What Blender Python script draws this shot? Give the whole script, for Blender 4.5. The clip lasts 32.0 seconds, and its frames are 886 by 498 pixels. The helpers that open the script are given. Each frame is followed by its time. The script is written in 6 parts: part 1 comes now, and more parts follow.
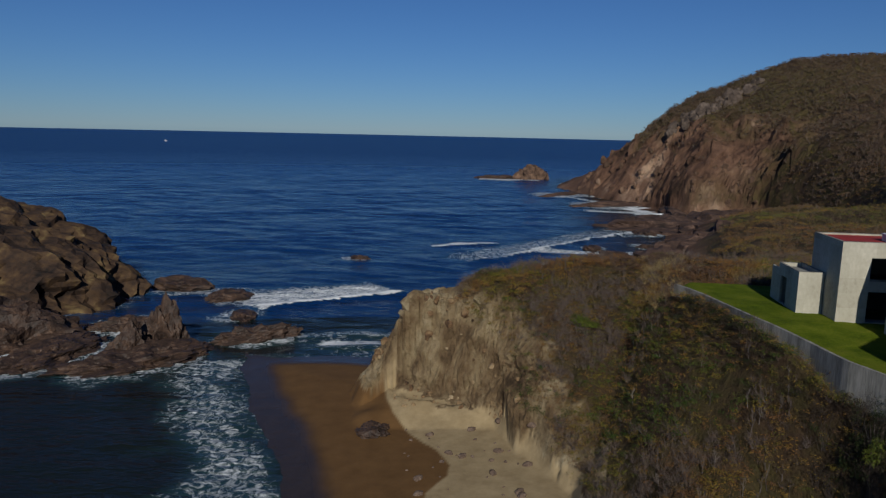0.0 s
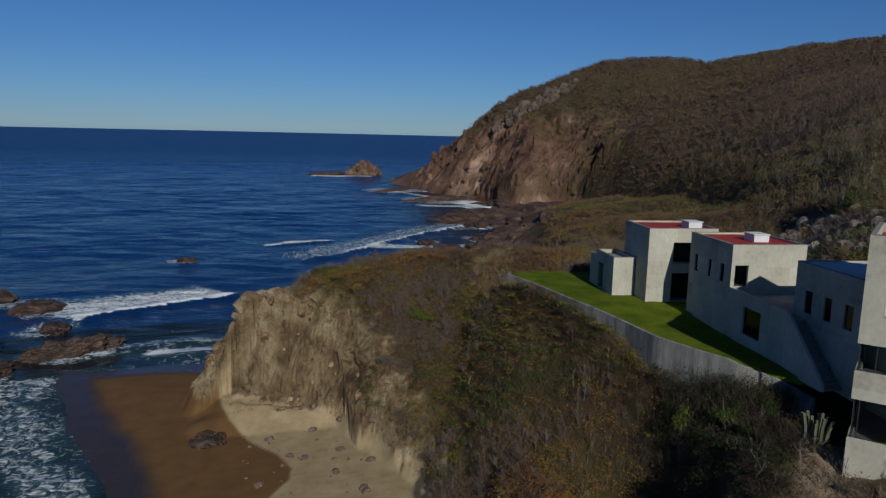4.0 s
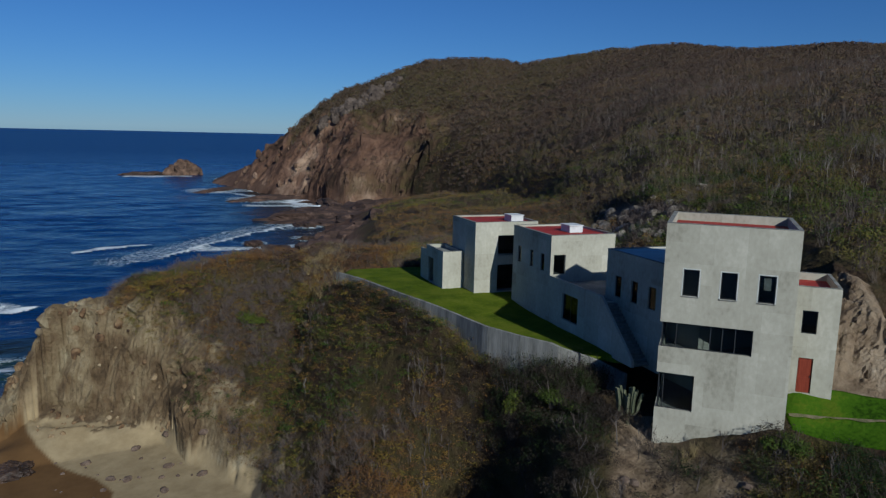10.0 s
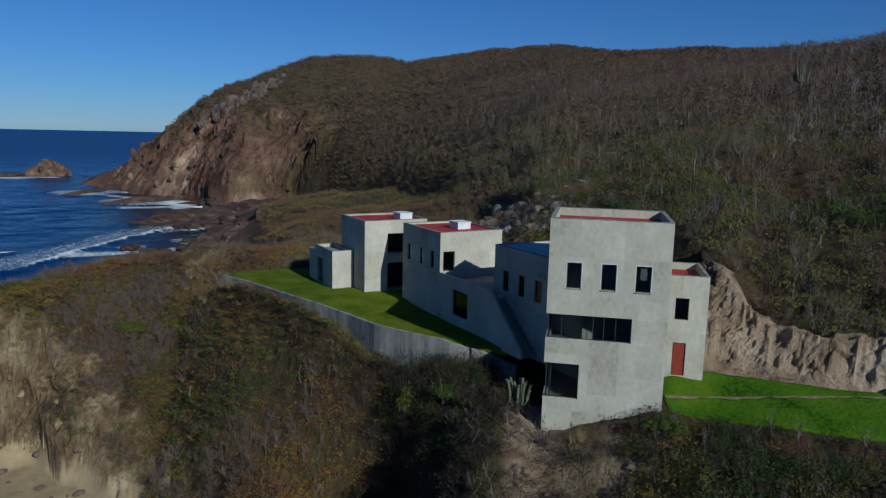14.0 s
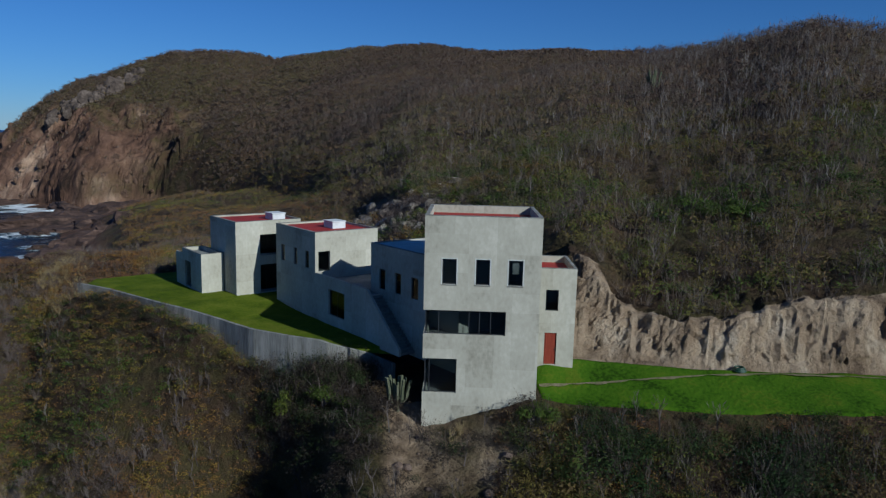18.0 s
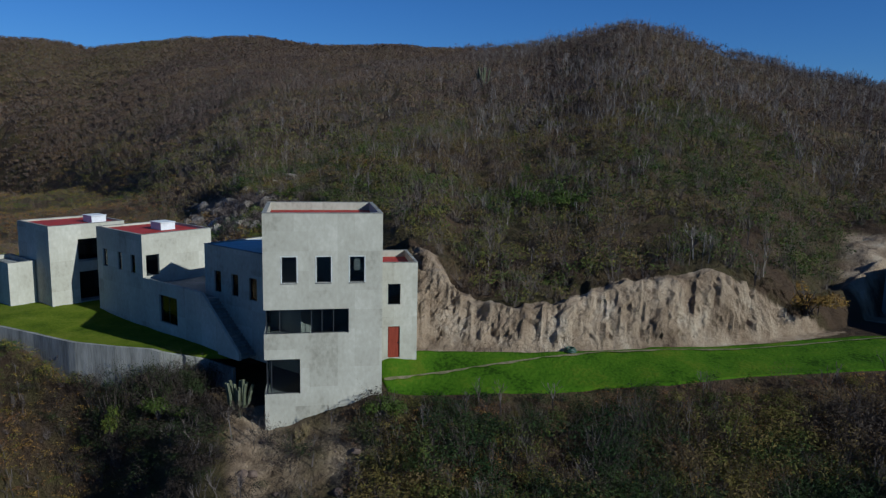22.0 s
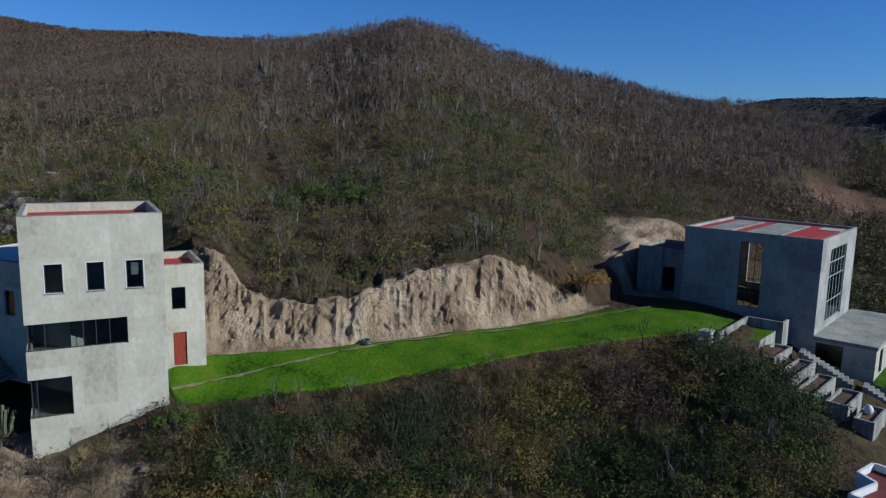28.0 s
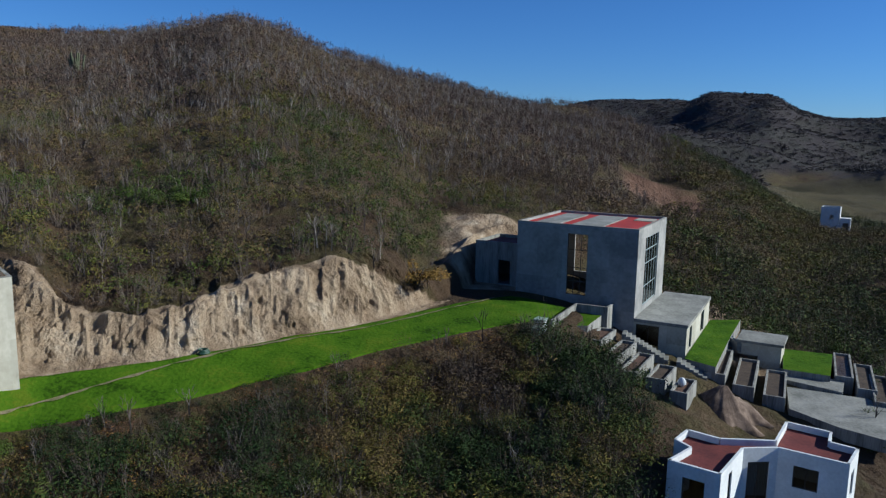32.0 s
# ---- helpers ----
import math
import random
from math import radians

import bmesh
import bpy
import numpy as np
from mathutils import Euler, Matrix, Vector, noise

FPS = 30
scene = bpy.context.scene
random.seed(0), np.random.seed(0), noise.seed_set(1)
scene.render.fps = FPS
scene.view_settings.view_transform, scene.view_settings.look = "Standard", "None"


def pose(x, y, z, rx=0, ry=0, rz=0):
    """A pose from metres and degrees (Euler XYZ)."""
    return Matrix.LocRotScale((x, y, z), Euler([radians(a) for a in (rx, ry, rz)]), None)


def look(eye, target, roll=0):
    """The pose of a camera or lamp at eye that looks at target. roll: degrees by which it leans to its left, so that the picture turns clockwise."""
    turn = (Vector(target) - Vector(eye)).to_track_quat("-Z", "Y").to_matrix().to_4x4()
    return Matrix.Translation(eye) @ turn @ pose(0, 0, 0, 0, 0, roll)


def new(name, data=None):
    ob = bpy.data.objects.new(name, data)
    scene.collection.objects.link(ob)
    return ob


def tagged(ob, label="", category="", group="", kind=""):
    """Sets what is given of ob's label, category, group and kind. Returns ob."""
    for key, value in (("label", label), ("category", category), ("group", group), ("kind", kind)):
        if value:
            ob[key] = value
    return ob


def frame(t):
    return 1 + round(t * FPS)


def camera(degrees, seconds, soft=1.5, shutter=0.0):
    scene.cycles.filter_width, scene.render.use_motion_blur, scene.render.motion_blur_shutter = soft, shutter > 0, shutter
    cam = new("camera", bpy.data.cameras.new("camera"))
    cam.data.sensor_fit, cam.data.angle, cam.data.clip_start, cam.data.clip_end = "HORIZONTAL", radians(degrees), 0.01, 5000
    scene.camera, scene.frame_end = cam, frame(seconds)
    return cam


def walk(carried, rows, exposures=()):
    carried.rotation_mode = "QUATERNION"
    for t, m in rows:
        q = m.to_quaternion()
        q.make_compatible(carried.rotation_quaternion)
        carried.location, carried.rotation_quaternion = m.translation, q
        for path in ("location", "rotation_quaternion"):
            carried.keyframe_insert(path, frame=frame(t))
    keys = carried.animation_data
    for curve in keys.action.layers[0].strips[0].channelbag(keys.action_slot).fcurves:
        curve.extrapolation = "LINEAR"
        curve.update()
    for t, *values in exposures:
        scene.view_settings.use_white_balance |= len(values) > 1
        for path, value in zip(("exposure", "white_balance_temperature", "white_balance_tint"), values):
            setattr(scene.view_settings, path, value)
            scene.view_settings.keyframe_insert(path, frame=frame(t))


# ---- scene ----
import itertools

cam = camera(62.83, 32.0, soft=1.3)
EYE = (0.0, 0.0, 34.0)
PATH = [  # seconds, turn, tilt, lean
    (0.0, 0.20, -9.24, -1.27), (0.5, -2.16, -9.26, -1.29), (1.0, -4.60, -9.28, -1.31),
    (1.5, -7.04, -9.26, -1.22), (2.0, -8.67, -9.26, -1.14), (2.5, -9.41, -9.25, -1.16),
    (3.0, -10.00, -9.26, -1.27), (3.5, -11.58, -9.26, -1.33), (5.5, -15.12, -9.20, -1.32),
    (6.0, -16.09, -9.18, -1.33), (6.5, -17.25, -9.17, -1.33), (7.0, -18.48, -9.16, -1.36),
    (7.5, -19.74, -9.16, -1.34), (8.0, -20.98, -9.16, -1.33), (8.5, -22.54, -9.15, -1.32),
    (9.0, -24.22, -9.14, -1.33), (9.5, -25.26, -9.13, -1.35), (10.0, -26.34, -9.11, -1.38),
    (10.5, -27.44, -9.10, -1.42), (11.0, -28.53, -9.07, -1.44), (11.5, -29.67, -9.04, -1.46),
    (12.0, -30.78, -9.02, -1.45), (12.5, -31.76, -9.01, -1.45), (13.0, -32.86, -9.02, -1.43),
    (13.5, -34.01, -9.03, -1.40), (14.0, -35.14, -9.04, -1.38), (14.5, -36.29, -9.07, -1.37),
    (16.5, -41.02, -9.00, -1.36), (17.0, -42.33, -8.98, -1.37), (17.5, -43.64, -8.96, -1.38),
    (18.0, -45.05, -8.94, -1.38), (18.5, -46.45, -8.94, -1.35), (19.0, -47.82, -8.95, -1.33),
    (19.5, -49.44, -8.96, -1.31), (20.0, -51.02, -8.97, -1.31), (20.5, -52.51, -8.99, -1.30),
    (21.0, -53.97, -8.99, -1.29), (21.5, -55.92, -9.00, -1.25), (22.0, -57.78, -9.01, -1.22),
    (22.5, -59.20, -9.02, -1.21), (23.0, -60.39, -9.04, -1.21), (23.5, -61.76, -9.05, -1.25),
    (24.0, -63.27, -9.06, -1.24), (24.5, -64.64, -9.06, -1.23), (25.0, -65.93, -9.07, -1.19),
    (25.5, -67.24, -9.08, -1.18), (27.5, -72.97, -9.10, -1.26), (28.0, -74.32, -9.12, -1.26),
    (28.5, -75.65, -9.11, -1.25), (29.0, -77.00, -9.08, -1.23), (29.5, -78.76, -9.05, -1.20),
    (30.0, -80.56, -9.02, -1.17), (30.5, -82.28, -8.99, -1.14), (31.0, -83.98, -8.96, -1.12),
    (31.5, -85.59, -8.93, -1.11), (32.0, -87.02, -8.92, -1.10),
]
EXPOSURES = [(0.0, -0.48, 5700, 11), (6.0, -0.39, 5320, 8), (13.0, -0.25, 5020, 6), (20.0, -0.13, 4920, 6), (27.0, 0.19, 4980, 8), (32.0, 0.47, 5150, 7)]
walk(cam, [(t, pose(*EYE, 90 + p, r, y)) for t, y, p, r in PATH], EXPOSURES)

# ---- world and sun ----
SUN_H, SUN_EL = (0.005, -1.0), radians(27.5)
sun_dir = Vector((SUN_H[0] * math.cos(SUN_EL), SUN_H[1] * math.cos(SUN_EL), math.sin(SUN_EL))).normalized()
world = bpy.data.worlds.new("world")
scene.world = world
world.use_nodes = True
wn = world.node_tree.nodes
sky = wn.new("ShaderNodeTexSky")
sky.sky_type, sky.sun_disc = "NISHITA", False
sky.sun_elevation, sky.sun_rotation = SUN_EL, math.atan2(SUN_H[0], SUN_H[1])
sky.air_density, sky.dust_density, sky.ozone_density = 0.9, 0.0, 5.0
tint = wn.new("ShaderNodeMix")
tint.data_type, tint.blend_type = "RGBA", "MULTIPLY"
tint.inputs["Factor"].default_value, tint.inputs["B"].default_value = 1.0, (0.60, 0.765, 0.98, 1)
world.node_tree.links.new(sky.outputs[0], tint.inputs["A"])
world.node_tree.links.new(tint.outputs["Result"], wn["Background"].inputs[0])
wn["Background"].inputs[1].default_value = 0.060
sun = new("sun", bpy.data.lights.new("sun", "SUN"))
sun.data.energy, sun.data.angle, sun.data.color = 5.0, radians(0.5), (1.0, 0.885, 0.68)
sun.matrix_world = look((0, 0, 100), Vector((0, 0, 100)) - sun_dir)

# ---- materials ----


def material(name, colours, scale=1.0, rough=0.85, bump=0.3, detail=6.0, fine=8.0, spread=(0.3, 0.7), per_object=0.0, metal=0.0, bump_dist=0.05, spec=0.3, streak=(1, 1, 1), pours=0.0):
    """Two scales of noise between the colours given, with fine relief."""
    m = bpy.data.materials.new(name)
    m.use_nodes = True
    nt = m.node_tree
    n, l = nt.nodes, nt.links
    b = n["Principled BSDF"]
    b.inputs["Roughness"].default_value = rough
    b.inputs["Metallic"].default_value = metal
    b.inputs["Specular IOR Level"].default_value = spec
    geo = n.new("ShaderNodeNewGeometry")
    mp = n.new("ShaderNodeMapping")
    mp.inputs["Scale"].default_value = streak
    l.new(geo.outputs["Position"], mp.inputs[0])
    a = n.new("ShaderNodeTexNoise")
    a.inputs["Scale"].default_value, a.inputs["Detail"].default_value = scale, detail
    l.new(mp.outputs[0], a.inputs["Vector"])
    f = n.new("ShaderNodeTexNoise")
    f.inputs["Scale"].default_value, f.inputs["Detail"].default_value = scale * fine, 4
    l.new(mp.outputs[0], f.inputs["Vector"])
    mix = n.new("ShaderNodeMath")
    mix.operation = "MULTIPLY_ADD"
    l.new(f.outputs[0], mix.inputs[0])
    mix.inputs[1].default_value = 0.45
    half = n.new("ShaderNodeMath")
    half.operation = "MULTIPLY_ADD"
    l.new(a.outputs[0], half.inputs[0])
    half.inputs[1].default_value, half.inputs[2].default_value = 0.8, -0.125
    l.new(half.outputs[0], mix.inputs[2])
    last = mix.outputs[0]
    if per_object:
        oi = n.new("ShaderNodeObjectInfo")
        add = n.new("ShaderNodeMath")
        add.operation = "MULTIPLY_ADD"
        l.new(oi.outputs["Random"], add.inputs[0])
        add.inputs[1].default_value = per_object
        l.new(last, add.inputs[2])
        last = add.outputs[0]
    relief = last
    if pours:
        # lifts and shutter panels of the cast walls, each a little lighter or darker
        sn_ = n.new("ShaderNodeVectorMath")
        sn_.operation = "SNAP"
        sn_.inputs[1].default_value = (1.9, 1.9, 1.22)
        wh = n.new("ShaderNodeTexWhiteNoise")
        pa = n.new("ShaderNodeMath")
        pa.operation = "MULTIPLY_ADD"
        pa.inputs[1].default_value = pours
        sh_ = n.new("ShaderNodeMath")
        sh_.operation = "SUBTRACT"
        sh_.inputs[1].default_value = pours * 0.5
        l.new(geo.outputs["Position"], sn_.inputs[0]), l.new(sn_.outputs[0], wh.inputs["Vector"])
        l.new(wh.outputs["Value"], pa.inputs[0]), l.new(last, sh_.inputs[0]), l.new(sh_.outputs[0], pa.inputs[2])
        last = pa.outputs[0]
    r = n.new("ShaderNodeValToRGB")
    lo, hi = spread
    els = r.color_ramp.elements
    while len(els) < len(colours):
        els.new(0.5)
    for i, c in enumerate(colours):
        els[i].position = lo + (hi - lo) * i / max(1, len(colours) - 1)
        els[i].color = (*c, 1)
    l.new(last, r.inputs[0])
    l.new(r.outputs[0], b.inputs["Base Color"])
    if bump:
        bp = n.new("ShaderNodeBump")
        bp.inputs["Strength"].default_value, bp.inputs["Distance"].default_value = bump, bump_dist
        l.new(relief, bp.inputs["Height"])
        l.new(bp.outputs[0], b.inputs["Normal"])
    return m


def plain(name, colour, rough=0.5, metal=0.0, spec=0.5):
    m = bpy.data.materials.new(name)
    m.use_nodes = True
    b = m.node_tree.nodes["Principled BSDF"]
    b.inputs["Base Color"].default_value = (*colour, 1)
    b.inputs["Roughness"].default_value, b.inputs["Metallic"].default_value = rough, metal
    b.inputs["Specular IOR Level"].default_value = spec
    return m


M_CONC = material("concrete", [(0.24, 0.222, 0.172), (0.35, 0.33, 0.265), (0.405, 0.383, 0.312), (0.49, 0.464, 0.385)], 0.45, 0.9, 0.25, fine=10, spread=(0.22, 0.78), pours=0.2, streak=(1, 1, 0.7))
M_CONC_OLD = material("weathered_concrete", [(0.10, 0.097, 0.088), (0.20, 0.195, 0.175), (0.29, 0.28, 0.255)], 0.8, 0.95, 0.3, streak=(1.6, 1.6, 0.18))
M_SLAB = material("slab_concrete", [(0.12, 0.12, 0.105), (0.20, 0.198, 0.178), (0.27, 0.265, 0.24)], 0.5, 0.9, 0.2)
M_WHITE = material("white_paint", [(0.50, 0.51, 0.51), (0.66, 0.67, 0.67)], 0.7, 0.7, 0.12)
M_RED = material("red_roof_coating", [(0.22, 0.022, 0.015), (0.36, 0.034, 0.022)], 0.8, 0.7, 0.15)
M_BROWNRED = material("brown_red_roof", [(0.07, 0.016, 0.014), (0.14, 0.032, 0.026)], 0.6, 0.8, 0.2)
M_DOOR = material("red_door_wood", [(0.14, 0.025, 0.012), (0.24, 0.045, 0.022)], 3, 0.5, 0.2, streak=(4, 4, 0.4))
M_DARKFRAME = plain("dark_frame", (0.03, 0.03, 0.032), 0.4)
M_FLOORIN = material("room_floor", [(0.16, 0.15, 0.14), (0.24, 0.23, 0.21)], 0.8, 0.8, 0.1)
M_GRASS = material("lawn_grass", [(0.018, 0.042, 0.002), (0.040, 0.088, 0.003), (0.052, 0.104, 0.004), (0.075, 0.112, 0.006)], 0.45, 0.95, 1.0, detail=10, fine=9, spread=(0.32, 0.68), bump_dist=0.16, spec=0.05)
M_GRASS_DRY = material("sunny_lawn_grass", [(0.045, 0.07, 0.004), (0.085, 0.115, 0.006), (0.13, 0.145, 0.014)], 0.5, 0.95, 0.9, fine=12, bump_dist=0.16, spec=0.05)
M_ROCK = material("red_brown_rock", [(0.035, 0.022, 0.016), (0.10, 0.062, 0.042), (0.20, 0.125, 0.08)], 0.22, 0.9, 0.8, fine=6, bump_dist=0.6)
M_ROCKDARK = material("wet_rock", [(0.013, 0.009, 0.007), (0.045, 0.028, 0.020), (0.10, 0.060, 0.038)], 0.5, 0.6, 0.8, fine=6, bump_dist=0.4)
M_SOIL = material("mound_soil", [(0.06, 0.040, 0.030), (0.12, 0.084, 0.062), (0.20, 0.15, 0.115)], 1.6, 0.95, 0.6)
M_BED = material("planting_bed", [(0.03, 0.022, 0.016), (0.075, 0.052, 0.036)], 1.6, 0.95, 0.6)


def glass_material(name, tint=(0.02, 0.025, 0.03), rough=0.05):
    m = bpy.data.materials.new(name)
    m.use_nodes = True
    n, l = m.node_tree.nodes, m.node_tree.links
    out = n["Material Output"]
    tr, gl, mx, fr = n.new("ShaderNodeBsdfTransparent"), n.new("ShaderNodeBsdfGlossy"), n.new("ShaderNodeMixShader"), n.new("ShaderNodeFresnel")
    tr.inputs[0].default_value = (0.55, 0.6, 0.62, 1)
    gl.inputs["Roughness"].default_value = rough
    fr.inputs[0].default_value = 1.5
    l.new(fr.outputs[0], mx.inputs[0]), l.new(tr.outputs[0], mx.inputs[1]), l.new(gl.outputs[0], mx.inputs[2])
    l.new(mx.outputs[0], out.inputs[0])
    return m


M_GLASS = glass_material("window_glass")

# ---- mesh helpers ----


def mesh_np(name, verts, faces, mats=(), smooth=False, index=None):
    """A mesh from numpy vertices and triangles or quads."""
    verts, faces = np.asarray(verts, np.float32), np.asarray(faces, np.int32)
    me = bpy.data.meshes.new(name)
    k = faces.shape[1]
    me.vertices.add(len(verts)), me.loops.add(faces.size), me.polygons.add(len(faces))
    me.vertices.foreach_set("co", verts.ravel())
    me.loops.foreach_set("vertex_index", faces.ravel())
    me.polygons.foreach_set("loop_start", np.arange(0, faces.size, k, dtype=np.int32))
    me.polygons.foreach_set("use_smooth", np.broadcast_to(smooth, len(faces)))
    for m in mats:
        me.materials.append(m)
    if index is not None:
        me.polygons.foreach_set("material_index", np.asarray(index, np.int32))
    me.update(calc_edges=True)
    return me


def weights(me, name, values):
    at = me.attributes.new(name, "FLOAT", "POINT")
    at.data.foreach_set("value", np.asarray(values, np.float32))


def hash2(ix, iy, seed):
    h = np.sin(ix * 127.1 + iy * 311.7 + seed * 74.7) * 43758.5453
    return h - np.floor(h)


def vnoise(x, y, seed=0):
    ix, iy = np.floor(x), np.floor(y)
    fx, fy = x - ix, y - iy
    fx, fy = fx * fx * (3 - 2 * fx), fy * fy * (3 - 2 * fy)
    a, b = hash2(ix, iy, seed), hash2(ix + 1, iy, seed)
    c, d = hash2(ix, iy + 1, seed), hash2(ix + 1, iy + 1, seed)
    return (a + (b - a) * fx) * (1 - fy) + (c + (d - c) * fx) * fy


def fbm(x, y, octaves=4, seed=0):
    """Fractal noise, about -1 to 1."""
    s, amp, tot = 0.0, 1.0, 0.0
    for o in range(octaves):
        s = s + amp * (vnoise(x, y, seed + o) * 2 - 1)
        tot += amp
        x, y, amp = x * 2.03 + 7.1, y * 2.03 + 3.7, amp * 0.5
    return s / tot * 1.6


def step01(a, b, x):
    u = np.clip((x - a) / (b - a), 0, 1)
    return u * u * (3 - 2 * u)


def bearing(az, r):
    return -np.sin(np.radians(az)) * r, np.cos(np.radians(az)) * r


# ---- the lie of the land: distances and heights by bearing from the middle of the cove ----
FOOT = [(-200, 46, 8), (-135, 46, 8), (-116, 46, 10.5), (-110, 47, 12.2), (-106, 49, 13.9), (-103, 50, 14.9), (-98, 51, 15.6), (-89, 46, 13.2), (-76, 39, 13.2), (-62, 37, 13.4), (-55, 37, 13), (-48, 38, 13.2),
        (-44, 38, 12.8), (-40, 37, 14.2), (-37, 38, 13.0), (-35, 41, 8), (-33, 45, 1.5), (-29.5, 48, 1.0), (-25, 50, 7.5), (-20, 54, 9), (-15, 55, 4), (-6, 30, -1), (160, 30, -1)]
RIM = [(-200, 60, 9), (-135, 60, 9), (-116, 60, 11.9), (-111, 62, 12.6), (-107, 62, 14.5), (-104, 62, 15.2), (-101, 62, 16.6), (-98, 61, 18.2), (-94, 58.4, 18.9), (-89, 54.5, 18.85), (-82, 50.1, 18.6),
       (-76, 46.7, 18.45), (-70, 45.7, 18.05), (-62, 43.7, 17.8), (-55, 43.8, 17.3), (-52, 43.6, 17.45), (-48, 43.2, 16.7), (-44, 43.4, 15.7), (-40, 47, 16.6), (-34, 50.3, 16.2),
       (-30, 53.3, 16.7), (-27, 56, 18.1), (-25, 58.8, 18.7), (-23, 62, 19.1), (-20, 67.5, 19.3), (-17, 74.5, 18.6), (-13, 74, 6), (-9, 80, -4), (-6, 100, -5), (160, 100, -5)]
BACK = [(-200, 80, 9), (-135, 80, 9), (-116, 82, 12.1), (-111, 82, 12.8), (-107, 80, 14.5), (-104, 78, 14.9), (-101, 76, 17), (-98, 82, 19.2), (-94, 81, 19.2), (-91.5, 79, 19.2), (-89, 70, 19.15), (-87.5, 65, 19.1), (-82, 57.5, 19.1),
        (-76, 52.5, 19.1), (-68, 49.6, 19.1), (-62, 48.3, 19.1), (-58, 48.5, 19.15), (-54.5, 47.5, 19.2), (-53, 46.4, 19.2), (-51, 52, 19.1), (-44, 66, 18.9), (-40, 78, 18.9), (-34, 85, 18.9), (-27, 92, 18.7), (-23, 92, 18),
        (-20, 110, 9), (-17, 140, -2), (-6, 250, -6), (160, 250, -6)]
SHELF = [(-200, 100, 6), (-135, 100, 5), (-118, 102, 8), (-113, 102, 9.5), (-109.3, 105, 12.5), (-106, 105, 14.8), (-103, 98, 17), (-100.5, 95, 20), (-97, 90, 23), (-94, 86.5, 24), (-91, 84.5, 24.2), (-88.8, 77, 23.4),
         (-87, 70, 20.8), (-82.5, 61, 22.8), (-79.5, 58.5, 24.2), (-74.3, 56, 23.4), (-69, 53, 22.4), (-64.5, 51, 21.6), (-59.5, 53, 21.8), (-57.5, 57, 25), (-54.5, 63, 25.6), (-51, 74, 26), (-48, 90, 26),
         (-42.7, 108, 26.5), (-38, 135, 22), (-34, 190, 18), (-30, 250, 13), (-26, 300, 8), (-22.2, 330, 3), (-18.5, 325, 0.5), (-16.3, 360, 0), (-14.1, 380, 0), (-12, 400, -1), (-10, 450, -1),
         (-7.5, 455, -6), (160, 455, -6)]
CREST = [(-200, 400, 30), (-135, 300, 8), (-118, 250, 7), (-113, 200, 9), (-109.3, 190, 23), (-106, 200, 29), (-103, 220, 34.5), (-100.5, 240, 40), (-96, 260, 44), (-91, 250, 46),
         (-87, 230, 49.3), (-82.5, 215, 52), (-78, 210, 55.2), (-74.3, 205, 60.4), (-71.4, 205, 62.6), (-68.5, 225, 63), (-65.5, 250, 62.7), (-62, 280, 65), (-57.5, 310, 67), (-54, 330, 71), (-48, 360, 74),
         (-42.7, 380, 78.3), (-36, 420, 77.5), (-32, 430, 73), (-28.8, 430, 78.5), (-24.7, 435, 75), (-22.2, 430, 68.5), (-18.5, 435, 58.5), (-16.3, 435, 47), (-14.1, 435, 30), (-12, 440, 17), (-10, 475, 5),
         (-7.5, 480, -6), (160, 480, -6)]


FINE = np.arange(-200, 160.1, 0.25)
BELL = np.exp(-0.5 * (np.arange(-12, 13) * 0.25 / 0.9) ** 2)


def curve(rows, az):
    """A rounded line through the rows."""
    a, r, z = np.array(sorted(rows)).T
    out = []
    for v in (r, z):
        f = np.pad(np.interp(FINE, a, v), 12, mode="edge")
        out.append(np.interp(az, FINE, np.convolve(f, BELL / BELL.sum(), mode="valid")))
    return out


# the promontory's spine, and the water's edge of the beach
SPINE = [(0.6, 88.0, 14.4), (2.5, 88.8, 15.2), (6, 90, 16.4), (12.5, 89, 17.6), (19, 88, 18.2), (27, 84, 18.6), (36, 84, 18.6)]


def spine_fall(x, y):
    """Distance to the promontory's spine, its height there, and which side: the cove's is positive."""
    best, height, side = np.full(x.shape, 1e9), np.zeros(x.shape), np.zeros(x.shape)
    for (x0, y0, z0), (x1, y1, z1) in zip(SPINE, SPINE[1:]):
        dx, dy = x1 - x0, y1 - y0
        u = np.clip(((x - x0) * dx + (y - y0) * dy) / (dx * dx + dy * dy), 0, 1)
        d = np.hypot(x - x0 - u * dx, y - y0 - u * dy)
        near = d < best
        best = np.where(near, d, best)
        height = np.where(near, z0 + (z1 - z0) * u, height)
        side = np.where(near, (x - x0) * dy - (y - y0) * dx, side)
    return best, height, side


def beach_in(x, y):
    edge = np.interp(y, [0, 45, 62, 73, 92, 99, 130], [-9, -11, -14.8, -17.9, -26.5, -28.5, -29])
    return np.minimum(x - edge, 105.5 + 0.6 * np.sin(x * 0.3) - y)


